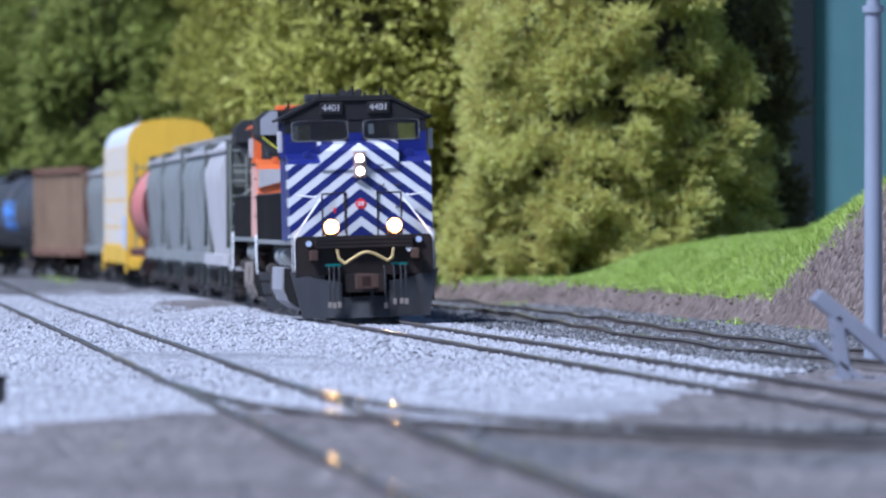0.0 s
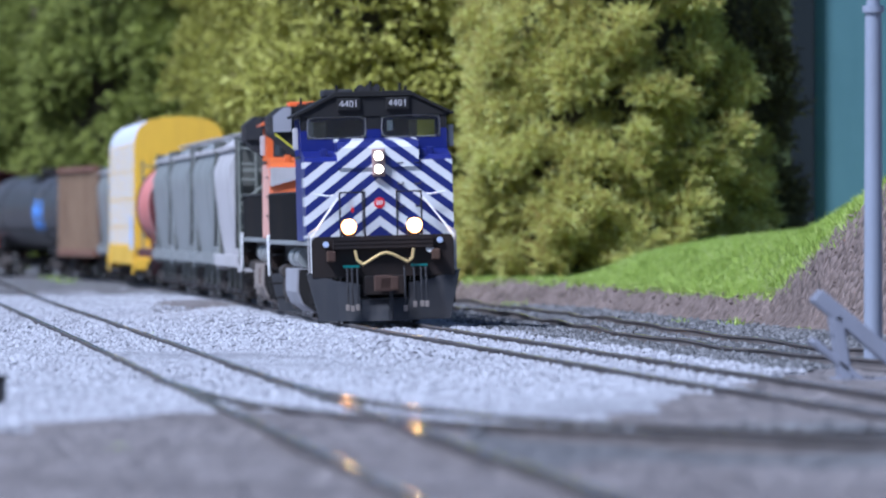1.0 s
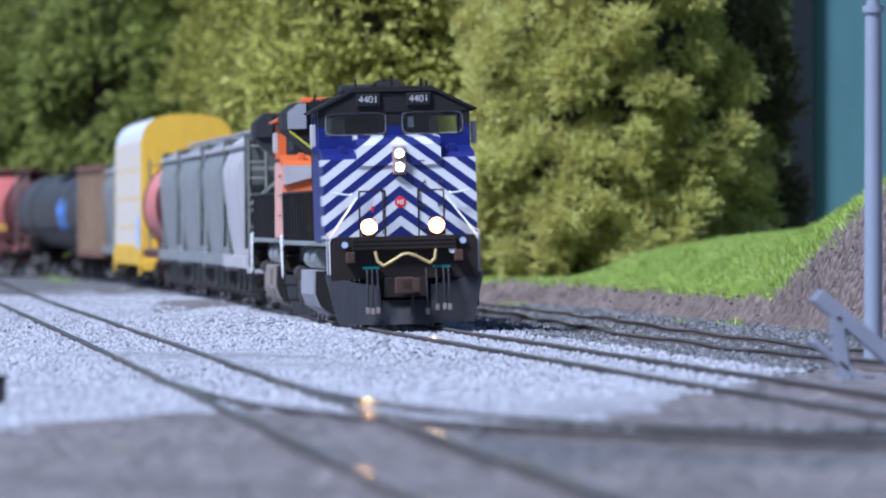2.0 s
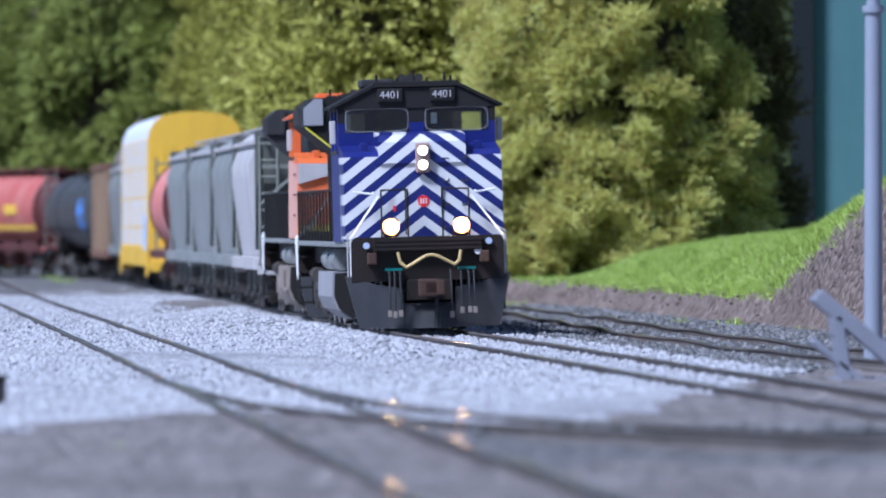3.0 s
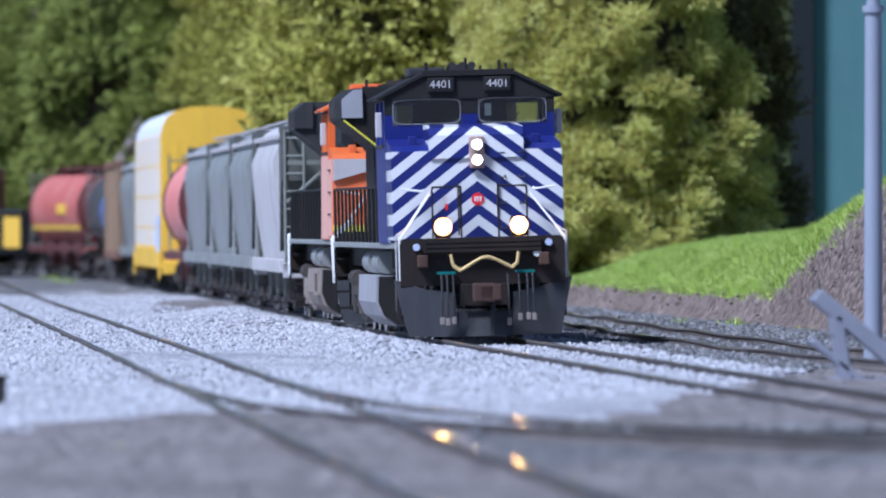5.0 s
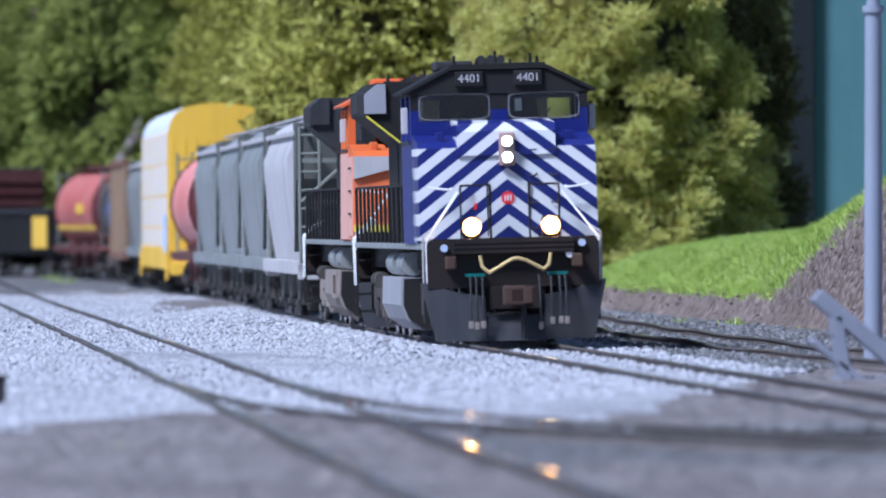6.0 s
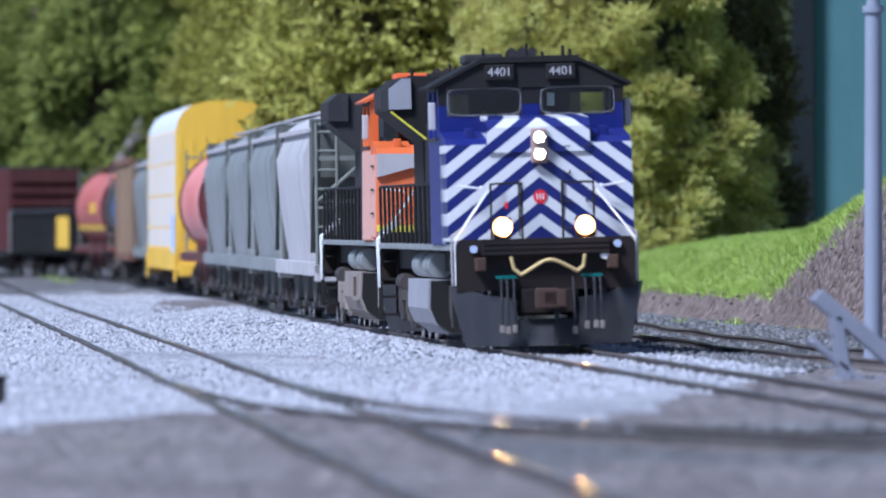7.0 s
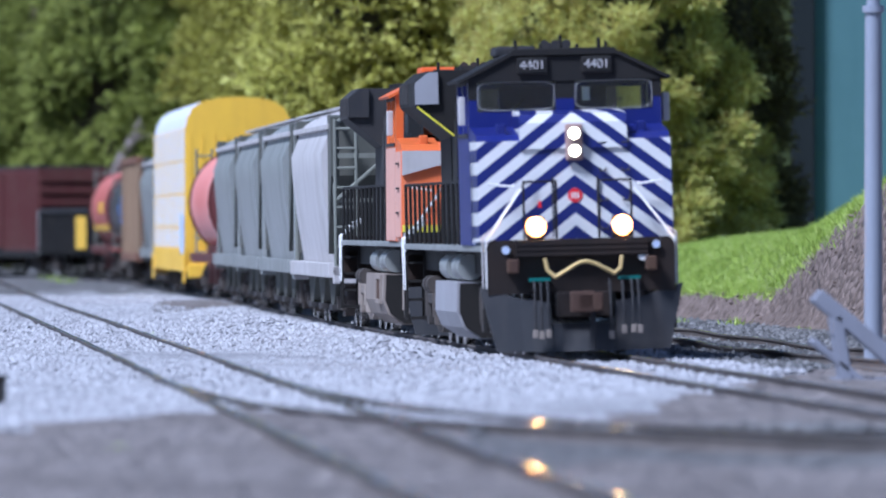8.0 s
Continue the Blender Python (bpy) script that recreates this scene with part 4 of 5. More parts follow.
def cylindrical_hopper(label, length, mat, patch):
    H = thing("cylindrical_hopper", label, "hopper car", "hopper cars of the train")
    h = length / 2 - 0.7
    bm = B()
    n = 28
    r, cz = 1.52, 2.72
    prism(bm, [(r * math.cos(2 * math.pi * i / n), cz + r * 1.02 * math.sin(2 * math.pi * i / n)) for i in range(n)], -h + 1.0, h - 1.0)
    part("barrel", bm, mat, H, smooth=30)
    for s in (-1, 1):
        bm = dome(B(), (s * (h - 1.0), 0, cz), r * 0.995, 0.35, sign=s, n=28)
        part("barrel_end", bm, "maroon", H, smooth=50)
        bm = prism(B(), [(1.58 * math.cos(2 * math.pi * i / n), cz + 1.6 * math.sin(2 * math.pi * i / n)) for i in range(n)], s * (h - 1.25), s * (h - 0.95))
        part("end_ring", bm, "maroon", H)
        box(bm := B(), min(s * (h - 1.4), s * (h + 0.3)), max(s * (h - 1.4), s * (h + 0.3)), -1.4, 1.4, 1.0, 1.2, 0.02)
        part("end_platform", bm, mat, H)
        bm = B()
        for y in (-1.3, -0.85):
            rod(bm, (s * (h + 0.2), y, 1.1), (s * (h + 0.2), y, 4.3), 0.035, 6)
        for k in range(8):
            rod(bm, (s * (h + 0.2), -1.3, 1.3 + 0.4 * k), (s * (h + 0.2), -0.85, 1.3 + 0.4 * k), 0.03, 6)
        part("end_ladder", bm, "hopper_frame", H)
        part("side_sill", box(B(), -h, h, min(s * 1.35, s * 1.5), max(s * 1.35, s * 1.5), 1.05, 1.28, 0.02), "maroon", H)
        add_coupler(H, s * length / 2, s)
        if patch:
            part("yellow_emblem", box(B(), h * 0.12, h * 0.42, min(s * 1.505, s * 1.56), max(s * 1.505, s * 1.56), 2.55, 2.95, 0.02), "yellow", H, "yellow painted patch")
            bm = prism(B(), [(s * 1.37, 1.9), (s * 1.40, 1.9), (s * 1.45, 2.1), (s * 1.42, 2.1)], -h + 1.2, h - 1.3)
            part("lower_stripe", bm, "yellow", H, "worn yellow lower stripe")
    bm = B()
    box(bm, -h, h, -0.75, 0.75, 4.32, 4.38)
    for k in range(4):
        rod(bm, (-h * 0.66 + k * h * 0.44, 0, 4.2), (-h * 0.66 + k * h * 0.44, 0, 4.5), 0.4, 14)
    part("running_board", bm, "maroon", H)
    for k in (-1, 0, 1):
        part("discharge_bay", prism(B(), [(k * h * 0.5 - 1.8, 1.5), (k * h * 0.5 + 1.8, 1.5), (k * h * 0.5 + 0.4, 0.42), (k * h * 0.5 - 0.4, 0.42)], -1.1, 1.1, "y"), "maroon", H)
    add_truck(H, length * 0.35, (-0.85, 0.85))
    add_truck(H, -length * 0.35, (-0.85, 0.85))
    return H


couple(cylindrical_hopper("faded red cylindrical covered hopper car", 17.5, "faded_red", False), -110.6, 17.5, 6.1)
couple(cylindrical_hopper("red cylindrical hopper car with yellow emblem patch", 18.5, "red", True), -209.5, 18.5, 6.4)


def autorack():
    A = thing("autorack_car", "tall yellow enclosed autorack car with silver side panels", "autorack car")
    h = 28.4 / 2 - 0.5
    roof = [(1.55, 4.9), (1.50, 5.2), (1.34, 5.5), (1.05, 5.70), (0.6, 5.80), (0, 5.83)]
    out = roof + [(-y, z) for y, z in reversed(roof[:-1])]
    part("roof", prism(B(), out, -h + 0.2, h - 0.35), "silver", A, "bare silver curved roof", smooth=40)
    part("end_roof", prism(B(), out, h - 0.34, h), "yellow", A, smooth=40)
    part("core", box(B(), -h + 0.3, h - 0.3, -1.46, 1.46, 1.0, 4.9), "dark_grey", A)
    n = 14
    for s in (-1, 1):
        for k in range(n + 1):
            x = -h + 0.25 + k * (2 * h - 0.5) / n
            part("post", box(B(), x - 0.1, x + 0.1, min(s * 1.46, s * 1.57), max(s * 1.46, s * 1.57), 0.9, 4.95, 0.01), "yellow", A)
        for k in range(n):
            x0 = -h + 0.4 + k * (2 * h - 0.5) / n
            x1 = x0 + (2 * h - 0.5) / n - 0.3
            for z0, z1 in ((1.42, 2.0), (2.05, 2.98), (3.03, 3.96), (4.0, 4.9)):
                part("side_panel", box(B(), x0, x1, min(s * 1.47, s * 1.56), max(s * 1.47, s * 1.56), z0, z1), "silver", A)
        part("side_sill", box(B(), -h, h, min(s * 1.42, s * 1.58), max(s * 1.42, s * 1.58), 0.72, 1.38, 0.03), "yellow", A, "yellow lower side with reflective marks")
        part("blue_sign", box(B(), h - 3.2, h - 0.8, min(s * 1.58, s * 1.60), max(s * 1.58, s * 1.60), 1.25, 2.4), "pale_blue", A, "pale blue placard")
        end = part("end_door", prism(B(), [(-1.55, 0.75), (1.55, 0.75), (1.55, 4.9), (-1.55, 4.9)], min(s * h, s * (h - 0.12)), max(s * h, s * (h - 0.12))), "yellow", A, "yellow folding end doors")
        bm = B()
        for k in range(9):
            y = -1.4 + 0.35 * k
            box(bm, min(s * h, s * (h + 0.015)), max(s * h, s * (h + 0.015)), y - 0.03, y + 0.03, 0.9, 4.75)
        part("door_rib", bm, "yellow", end)
        part("end_step", box(B(), min(s * h, s * (h + 0.4)), max(s * h, s * (h + 0.4)), -1.5, 1.5, 0.55, 0.95, 0.04), "yellow", A)
        part("corner_ladder", box(B(), min(s * h, s * (h - 0.5)), max(s * h, s * (h - 0.5)), -1.62, -1.55, 0.4, 1.2, 0.02), "yellow", A)
        add_coupler(A, s * 14.2, s)
        add_truck(A, s * 9.8, (-0.85, 0.85))
    return A


couple(autorack(), -128.2, 28.4, 9.8)


def chip_car():
    G = thing("open_hopper", "rusty brown ribbed open-top freight car", "freight car")
    h = 16.5 / 2 - 0.5
    for s in (-1, 1):
        part("side", box(B(), -h, h, min(s * 1.40, s * 1.48), max(s * 1.40, s * 1.48), 1.1, 4.2), "wood", G, "tan rust-streaked side sheet")
        for k in range(12):
            x = -h + 0.1 + k * (2 * h - 0.2) / 11
            part("rib", box(B(), x - 0.09, x + 0.09, min(s * 1.48, s * 1.60), max(s * 1.48, s * 1.60), 1.1, 4.2, 0.02), "wood", G)
        part("top_chord", box(B(), -h, h, min(s * 1.36, s * 1.64), max(s * 1.36, s * 1.64), 4.18, 4.42, 0.03), "brown", G)
        part("side_sill", box(B(), -h, h, min(s * 1.36, s * 1.62), max(s * 1.36, s * 1.62), 0.85, 1.14, 0.03), "brown", G)
        part("end", box(B(), min(s * h, s * (h - 0.1)), max(s * h, s * (h - 0.1)), -1.45, 1.45, 1.0, 4.35), "brown", G)
        for k in range(4):
            part("end_rib", box(B(), min(s * h, s * (h + 0.12)), max(s * h, s * (h + 0.12)), -1.45, 1.45, 1.4 + 0.75 * k, 1.55 + 0.75 * k, 0.02), "brown", G)
        add_coupler(G, s * 8.25, s)
        add_truck(G, s * 5.7, (-0.85, 0.85))
    part("floor", box(B(), -h, h, -1.4, 1.4, 0.95, 1.1), "brown", G)
    part("load", box(B(), -h + 0.1, h - 0.1, -1.39, 1.39, 1.1, 3.9, 0.1), "dirt", G, "dark brown bulk load")
    return G


couple(chip_car(), -173.9, 16.5, 5.7)


def tank_car():
    T = thing("tank_car", "glossy black tank car with a blue patch", "tank car")
    h = 19 / 2 - 1.3
    r, cz, n = 1.5, 2.65, 28
    part("tank", prism(B(), [(r * math.cos(2 * math.pi * i / n), cz + r * math.sin(2 * math.pi * i / n)) for i in range(n)], -h, h), "gloss_black", T, smooth=30)
    for s in (-1, 1):
        part("tank_end", dome(B(), (s * h, 0, cz), r, 0.4, sign=s, n=28), "gloss_black", T, smooth=60)
        part("tank_band", prism(B(), [(1.53 * math.cos(2 * math.pi * i / n), cz + 1.53 * math.sin(2 * math.pi * i / n)) for i in range(n)], s * 4.6 - 0.06, s * 4.6 + 0.06), "dark_grey", T)
        box(bm := B(), min(s * (h - 1.6), s * (h + 1.1)), max(s * (h - 1.6), s * (h + 1.1)), -1.45, 1.45, 0.95, 1.15, 0.02)
        part("end_platform", bm, "black", T)
        part("saddle", box(B(), min(s * (h - 1.9), s * (h - 0.9)), max(s * (h - 1.9), s * (h - 0.9)), -1.1, 1.1, 1.1, 1.75, 0.04), "black", T)
        bm = prism(B(), [(s * 1.51 * math.cos(a), cz + 1.51 * math.sin(a)) for a in (-0.55, -0.3, 0.0, 0.3)] + [(s * 1.44 * math.cos(a), cz + 1.44 * math.sin(a)) for a in (0.3, 0.0, -0.3, -0.55)], 3.0, 5.2)
        part("blue_patch", bm, "sky_blue", T, "blue painted patch")
        part("walk_rail", pipe(B(), [(-h, s * 1.45, 1.9), (h, s * 1.45, 1.9)], 0.03), "black", T)
        add_coupler(T, s * 9.5, s)
        add_truck(T, s * 6.6, (-0.85, 0.85))
    bm = B()
    rod(bm, (0, 0, 4.0), (0, 0, 4.5), 0.6, 18)
    box(bm, -1.3, 1.3, -1.0, 1.0, 4.15, 4.2)
    part("manway", bm, "black", T)
    return T


MAT["gloss_black"] = paint("gloss_black_paint", (0.05, 0.052, 0.06), 0.3, 0.35, (0.16, 0.15, 0.15))
couple(tank_car(), -190.5, 19, 6.6)


def gondola():
    G = thing("gondola", "low black gondola with a yellow end panel", "gondola")
    h = 17.5 / 2 - 0.4
    for s in (-1, 1):
        part("side", box(B(), -h, h, min(s * 1.38, s * 1.48), max(s * 1.38, s * 1.48), 0.95, 2.65, 0.02), "black", G)
        part("top_chord", box(B(), -h, h, min(s * 1.36, s * 1.60), max(s * 1.36, s * 1.60), 2.6, 2.76, 0.02), "dark_grey", G)
        for k in range(13):
            x = -h + 0.2 + k * (2 * h - 0.4) / 12
            part("rib", box(B(), x - 0.08, x + 0.08, min(s * 1.48, s * 1.58), max(s * 1.48, s * 1.58), 0.95, 2.6, 0.02), "black", G)
        part("end", box(B(), min(s * h, s * (h - 0.1)), max(s * h, s * (h - 0.1)), -1.4, 1.4, 0.9, 2.7), "black", G)
        part("yellow_panel", box(B(), h - 3.6, h - 0.3, min(s * 1.58, s * 1.60), max(s * 1.58, s * 1.60), 1.15, 2.45, 0.005), "yellow", G, "bright yellow side panel")
        add_coupler(G, s * 8.75, s)
        add_truck(G, s * 6.0, (-0.85, 0.85))
    part("rear_corner", box(B(), -h - 0.04, -h + 0.12, -1.62, -1.4, 0.9, 2.7, 0.02), "grey", G, "pale corner post")
    part("floor", box(B(), -h, h, -1.38, 1.38, 0.85, 1.0), "black", G)
    return G


couple(gondola(), -228.0, 17.5, 6.0)


def boxcar():
    C = thing("boxcar", "oxide red ribbed steel boxcar", "boxcar", "oxide red cars of the train")
    h = 18.0 / 2 - 0.4
    part("body", box(B(), -h, h, -1.5, 1.5, 1.0, 4.45, 0.05), "maroon", C)
    for s in (-1, 1):
        for k in range(22):
            x = -h + 0.3 + k * (2 * h - 0.6) / 21
            part("rib", box(B(), x - 0.1, x + 0.1, min(s * 1.5, s * 1.56), max(s * 1.5, s * 1.56), 1.2, 4.3, 0.02), "maroon", C)
        part("sliding_door", box(B(), -1.3, 1.3, min(s * 1.56, s * 1.62), max(s * 1.56, s * 1.62), 1.15, 4.2, 0.02), "maroon", C)
        for k in range(6):
            part("end_rib", box(B(), min(s * h, s * (h + 0.08)), max(s * h, s * (h + 0.08)), -1.4, 1.4, 1.4 + 0.5 * k, 1.6 + 0.5 * k, 0.02), "maroon", C)
        part("side_sill", box(B(), -h, h, min(s * 1.35, s * 1.58), max(s * 1.35, s * 1.58), 0.75, 1.05, 0.02), "black", C)
        add_coupler(C, s * 9.0, s)
        add_truck(C, s * 6.4, (-0.85, 0.85))
    part("roof", box(B(), -h, h, -1.53, 1.53, 4.45, 4.55, 0.03), "dark_grey", C)
    return C


box_red = boxcar()
couple(box_red, -245.5, 18.0, 6.4)
couple(copy_thing(box_red, pose(0, 0, 0)), -263.5, 18.0, 6.4)
# ---- planting ----
def leaf_material(name, stops, rough=0.75, thin=0.0):
    m, nt, b = nodes_of(name)
    geo = nt.nodes.new("ShaderNodeNewGeometry")
    patch = noise_node(nt, 0.35, 4)
    f = math_node(nt, "ADD", math_node(nt, "MULTIPLY", geo.outputs["Random Per Island"], 0.62), math_node(nt, "MULTIPLY", patch, 0.45))
    link(nt, ramp(nt, f, stops), b.inputs["Base Color"])
    b.inputs["Roughness"].default_value = rough
    b.inputs["Specular IOR Level"].default_value = 0.25
    if thin:
        tr = nt.nodes.new("ShaderNodeBsdfTranslucent")
        link(nt, b.inputs["Base Color"].links[0].from_socket, tr.inputs["Color"])
        mx = nt.nodes.new("ShaderNodeMixShader")
        mx.inputs[0].default_value = thin
        link(nt, b.outputs[0], mx.inputs[1])
        link(nt, tr.outputs[0], mx.inputs[2])
        link(nt, mx.outputs[0], nt.nodes["Material Output"].inputs["Surface"])
    return m


MAT["bush_leaf"] = leaf_material("bush_leaf", [(0.1, (0.26, 0.155, 0.06)), (0.32, (0.45, 0.38, 0.10)), (0.6, (0.57, 0.59, 0.15)), (0.95, (0.80, 0.82, 0.36))], thin=0.5)
MAT["tree_leaf"] = leaf_material("tree_leaf", [(0.1, (0.06, 0.055, 0.022)), (0.4, (0.15, 0.175, 0.036)), (0.65, (0.26, 0.30, 0.056)), (0.95, (0.42, 0.45, 0.12))], thin=0.25)
MAT["pale_tree_leaf"] = leaf_material("pale_tree_leaf", [(0.1, (0.15, 0.12, 0.045)), (0.4, (0.34, 0.33, 0.065)), (0.65, (0.50, 0.50, 0.11)), (0.95, (0.68, 0.66, 0.22))], thin=0.45)
# brown twigs, darkened: the shade right of the big bush is in this colour
MAT["shaded_twig_leaf"] = leaf_material("shaded_twig_leaf", [(0.1, (0.045, 0.033, 0.017)), (0.4, (0.10, 0.08, 0.03)), (0.65, (0.17, 0.155, 0.05)), (0.95, (0.30, 0.28, 0.11))])
MAT["dead_bark"] = paint("weathered_bark", (0.24, 0.205, 0.19), 0.85, 0.5, (0.12, 0.10, 0.09))
# near-black brown that puts shade into the gaps of the crowns
MAT["inner"] = paint("dark_crown_shade", (0.045, 0.038, 0.018), 0.95, 0.4, (0.012, 0.010, 0.006))
MAT["grass"] = leaf_material("grass_blade", [(0.1, (0.14, 0.20, 0.035)), (0.5, (0.29, 0.41, 0.065)), (0.75, (0.46, 0.58, 0.11)), (0.95, (0.78, 0.82, 0.44))], 0.5)
MAT["stone"] = leaf_material("loose_stone", [(0.08, (0.17, 0.165, 0.18)), (0.45, (0.345, 0.345, 0.37)), (0.95, (0.49, 0.49, 0.525))], 0.85)
MAT["cinder"] = leaf_material("loose_cinder", [(0.1, (0.04, 0.04, 0.042)), (0.5, (0.115, 0.115, 0.12)), (0.95, (0.27, 0.27, 0.28))], 0.85)
MAT["clod"] = leaf_material("dirt_clod", [(0.1, (0.075, 0.055, 0.047)), (0.5, (0.16, 0.122, 0.108)), (0.95, (0.27, 0.22, 0.20))], 0.9)


def mesh_from_arrays(name, verts, faces, mat):
    me = bpy.data.meshes.new(name)
    me.from_pydata((verts * K).tolist(), [], faces.tolist())
    me.materials.append(MAT[mat])
    return me


def unit(v):
    return v / np.maximum(np.linalg.norm(v, axis=-1, keepdims=True), 1e-6)


def leaves(rng, base, way, length, width, per, spread):
    """Diamond leaves that fan out from sprigs. base, way: one row a sprig."""
    n = len(base)
    b = np.repeat(base, per, 0)
    w = unit(np.repeat(way, per, 0) + rng.normal(0, spread, (n * per, 3)))
    ln = (length * rng.uniform(0.6, 1.25, n * per))[:, None]
    start = b + np.repeat(way, per, 0) * (np.tile(np.linspace(0, 1, per), n)[:, None] * length * 1.1)
    side = unit(np.cross(w, np.array([-0.55, -0.75, 0.8]) + rng.normal(0, 0.45, (n * per, 3)))) * width * ln / length
    v = np.stack([start, start + w * ln * 0.5 + side, start + w * ln, start + w * ln * 0.5 - side], 1).reshape(-1, 3)
    f = np.arange(len(v)).reshape(-1, 4)
    return v, f


def crown_arrays(seed, rx, ry, z0, z1, clumps, clump_r, sprigs, length, width, per, column=False):
    """A crown of overlapping clumps with gaps; origin at the trunk's foot."""
    rng = np.random.default_rng(seed)
    base, way = [], []
    cs = []
    for _ in range(clumps):
        if column:
            # full to the ground, leaning back as it rises
            h, a, q = rng.uniform(0, 1) ** 1.15, rng.uniform(0, 2 * math.pi), rng.uniform(0.82, 1.0)
            wide = (1.08 - 0.42 * h) * q * (1 + 0.09 * math.sin(3 * a + 9 * h) + 0.10 * math.sin(8 * a - 23 * h))
            d = np.array([math.cos(a), math.sin(a), 0.25])
            c = np.array([d[0] * rx * wide, d[1] * ry * wide, z0 + (z1 - z0) * h])
            cs.append(c)
            r = clump_r * rng.uniform(0.6, 1.35)
            p = unit(rng.normal(0, 1, (sprigs, 3)) + np.array([d[0], d[1], 0.45]) * 0.8)
            base.append(c + p * r * rng.uniform(0.15, 1.0, (sprigs, 1)) * np.array([1.15, 1.15, 0.85]))
            way.append(unit(p * np.array([1, 1, 0.7]) + rng.normal(0, 0.3, (sprigs, 3))))
            continue
        d = unit(rng.normal(0, 1, (1, 3)))[0]
        q = rng.uniform(0.62, 1.0)
        h = 0.5 + 0.5 * d[2]
        taper = (1.0 - 0.25 * h ** 3) * (max(0.25, math.sqrt(1 - d[2] ** 2)) ** -0.65 if d[2] < 0 else 1.0)
        c = np.array([d[0] * rx * q * taper, d[1] * ry * q * taper, z0 + (z1 - z0) * (0.5 + 0.5 * d[2] * q)])
        cs.append(c)
        r = clump_r * rng.uniform(0.6, 1.35)
        p = unit(rng.normal(0, 1, (sprigs, 3)) + np.array([d[0], d[1], 0.35]) * 0.7)
        base.append(c + p * r * rng.uniform(0.55, 1.0, (sprigs, 1)) * np.array([1.15, 1.15, 0.75]))
        way.append(unit(p * np.array([1, 1, 0.6]) + np.array([0, 0, -0.05]) + rng.normal(0, 0.35, (sprigs, 3))))
    v, f = leaves(rng, np.concatenate(base), np.concatenate(way), length, width, per, 0.55)
    return v, f, cs


def tree(label, seed, rx, ry, z0, z1, clumps, clump_r, sprigs, length, width, per, mat, at, turn=0, column=False):
    T = thing("tree", label, "tree", "trees behind the line", at=at, turn=turn)
    v, f, cs = crown_arrays(seed, rx, ry, z0, z1, clumps, clump_r, sprigs, length, width, per, column)
    cr = new("crown", mesh_from_arrays("crown", v, f, mat))
    cr.parent = T
    bm = B()
    pts = [Vector((0, 0, -0.6)), Vector((0.15, 0.1, z1 * 0.3)), Vector((-0.1, 0.15, z1 * 0.6)), Vector((0.05, 0, z1 * 0.9))]
    for k in range(3):
        rod(bm, pts[k], pts[k + 1], 0.42 - 0.12 * k, 9, 0.42 - 0.12 * (k + 1))
    part("trunk", bm, "bark", T)
    bm = B()
    for c in cs[::3]:
        a = Vector((0, 0, max(0.4, c[2] * 0.75)))
        rod(bm, a, Vector(c), 0.10, 5, 0.03)
    part("branch_work", bm, "bark", T)
    # added closed core: its dark colour stands for shade between the leaves
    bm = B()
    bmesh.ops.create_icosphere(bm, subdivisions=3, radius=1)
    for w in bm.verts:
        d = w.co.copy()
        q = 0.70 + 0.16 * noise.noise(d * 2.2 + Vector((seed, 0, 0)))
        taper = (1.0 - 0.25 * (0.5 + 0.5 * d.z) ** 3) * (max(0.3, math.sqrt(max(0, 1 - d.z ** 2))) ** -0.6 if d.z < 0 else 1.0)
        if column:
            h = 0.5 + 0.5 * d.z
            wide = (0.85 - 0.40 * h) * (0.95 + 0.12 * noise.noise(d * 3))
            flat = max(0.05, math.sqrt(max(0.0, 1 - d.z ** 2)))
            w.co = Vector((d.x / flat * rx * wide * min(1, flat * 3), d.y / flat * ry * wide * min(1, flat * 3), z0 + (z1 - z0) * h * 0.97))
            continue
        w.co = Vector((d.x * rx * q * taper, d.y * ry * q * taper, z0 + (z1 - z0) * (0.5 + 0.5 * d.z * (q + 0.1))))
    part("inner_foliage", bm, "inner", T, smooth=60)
    return T


tree("dense olive-green bushy tree on the grassy bank", 5, 3.85, 5.2, 0.1, 14.5, 660, 0.50, 122, 0.22, 0.020, 7, "bush_leaf", (4.6, 274, 0.65), column=True)
tree("dense olive-green bushy tree beside the siding", 6, 1.8, 3.0, 0.1, 12.0, 260, 0.52, 80, 0.25, 0.022, 6, "bush_leaf", (2.7, 280, 0.6), column=True)
tree("twiggy brown-green bush, darkened as shade, in front of the teal board", 7, 2.3, 2.6, -0.1, 16.0, 240, 0.6, 90, 0.22, 0.028, 6, "shaded_twig_leaf", (7.5, 279, 1.35), column=True)
def tree_kind(seed, mat):
    return tree("tall dense green model tree behind the train", seed, 3.1, 3.1, 0.3, 17.0, 100, 1.5, 118, 0.33, 0.068, 6, mat, (0, 0, 0))


# paler trees stand where the line comes out of the curve, deeper green ones behind the cars
POOLS = {"pale": [tree_kind(11, "pale_tree_leaf"), tree_kind(12, "pale_tree_leaf")], "deep": [tree_kind(13, "tree_leaf"), tree_kind(14, "tree_leaf")]}
SPOTS = [(-1.2, 286), (-2.1, 305), (-3.8, 331), (-5.7, 366), (-9.4, 400), (-13.9, 418), (-17.0, 442), (-21.0, 468), (-25.5, 492), (1.8, 298), (4.8, 305), (-1.5, 322), (-4.0, 352), (-6.0, 385), (-9.0, 420), (-12.5, 448), (-16.0, 470), (-20.5, 500)]
placed = {"pale": 0, "deep": 0}
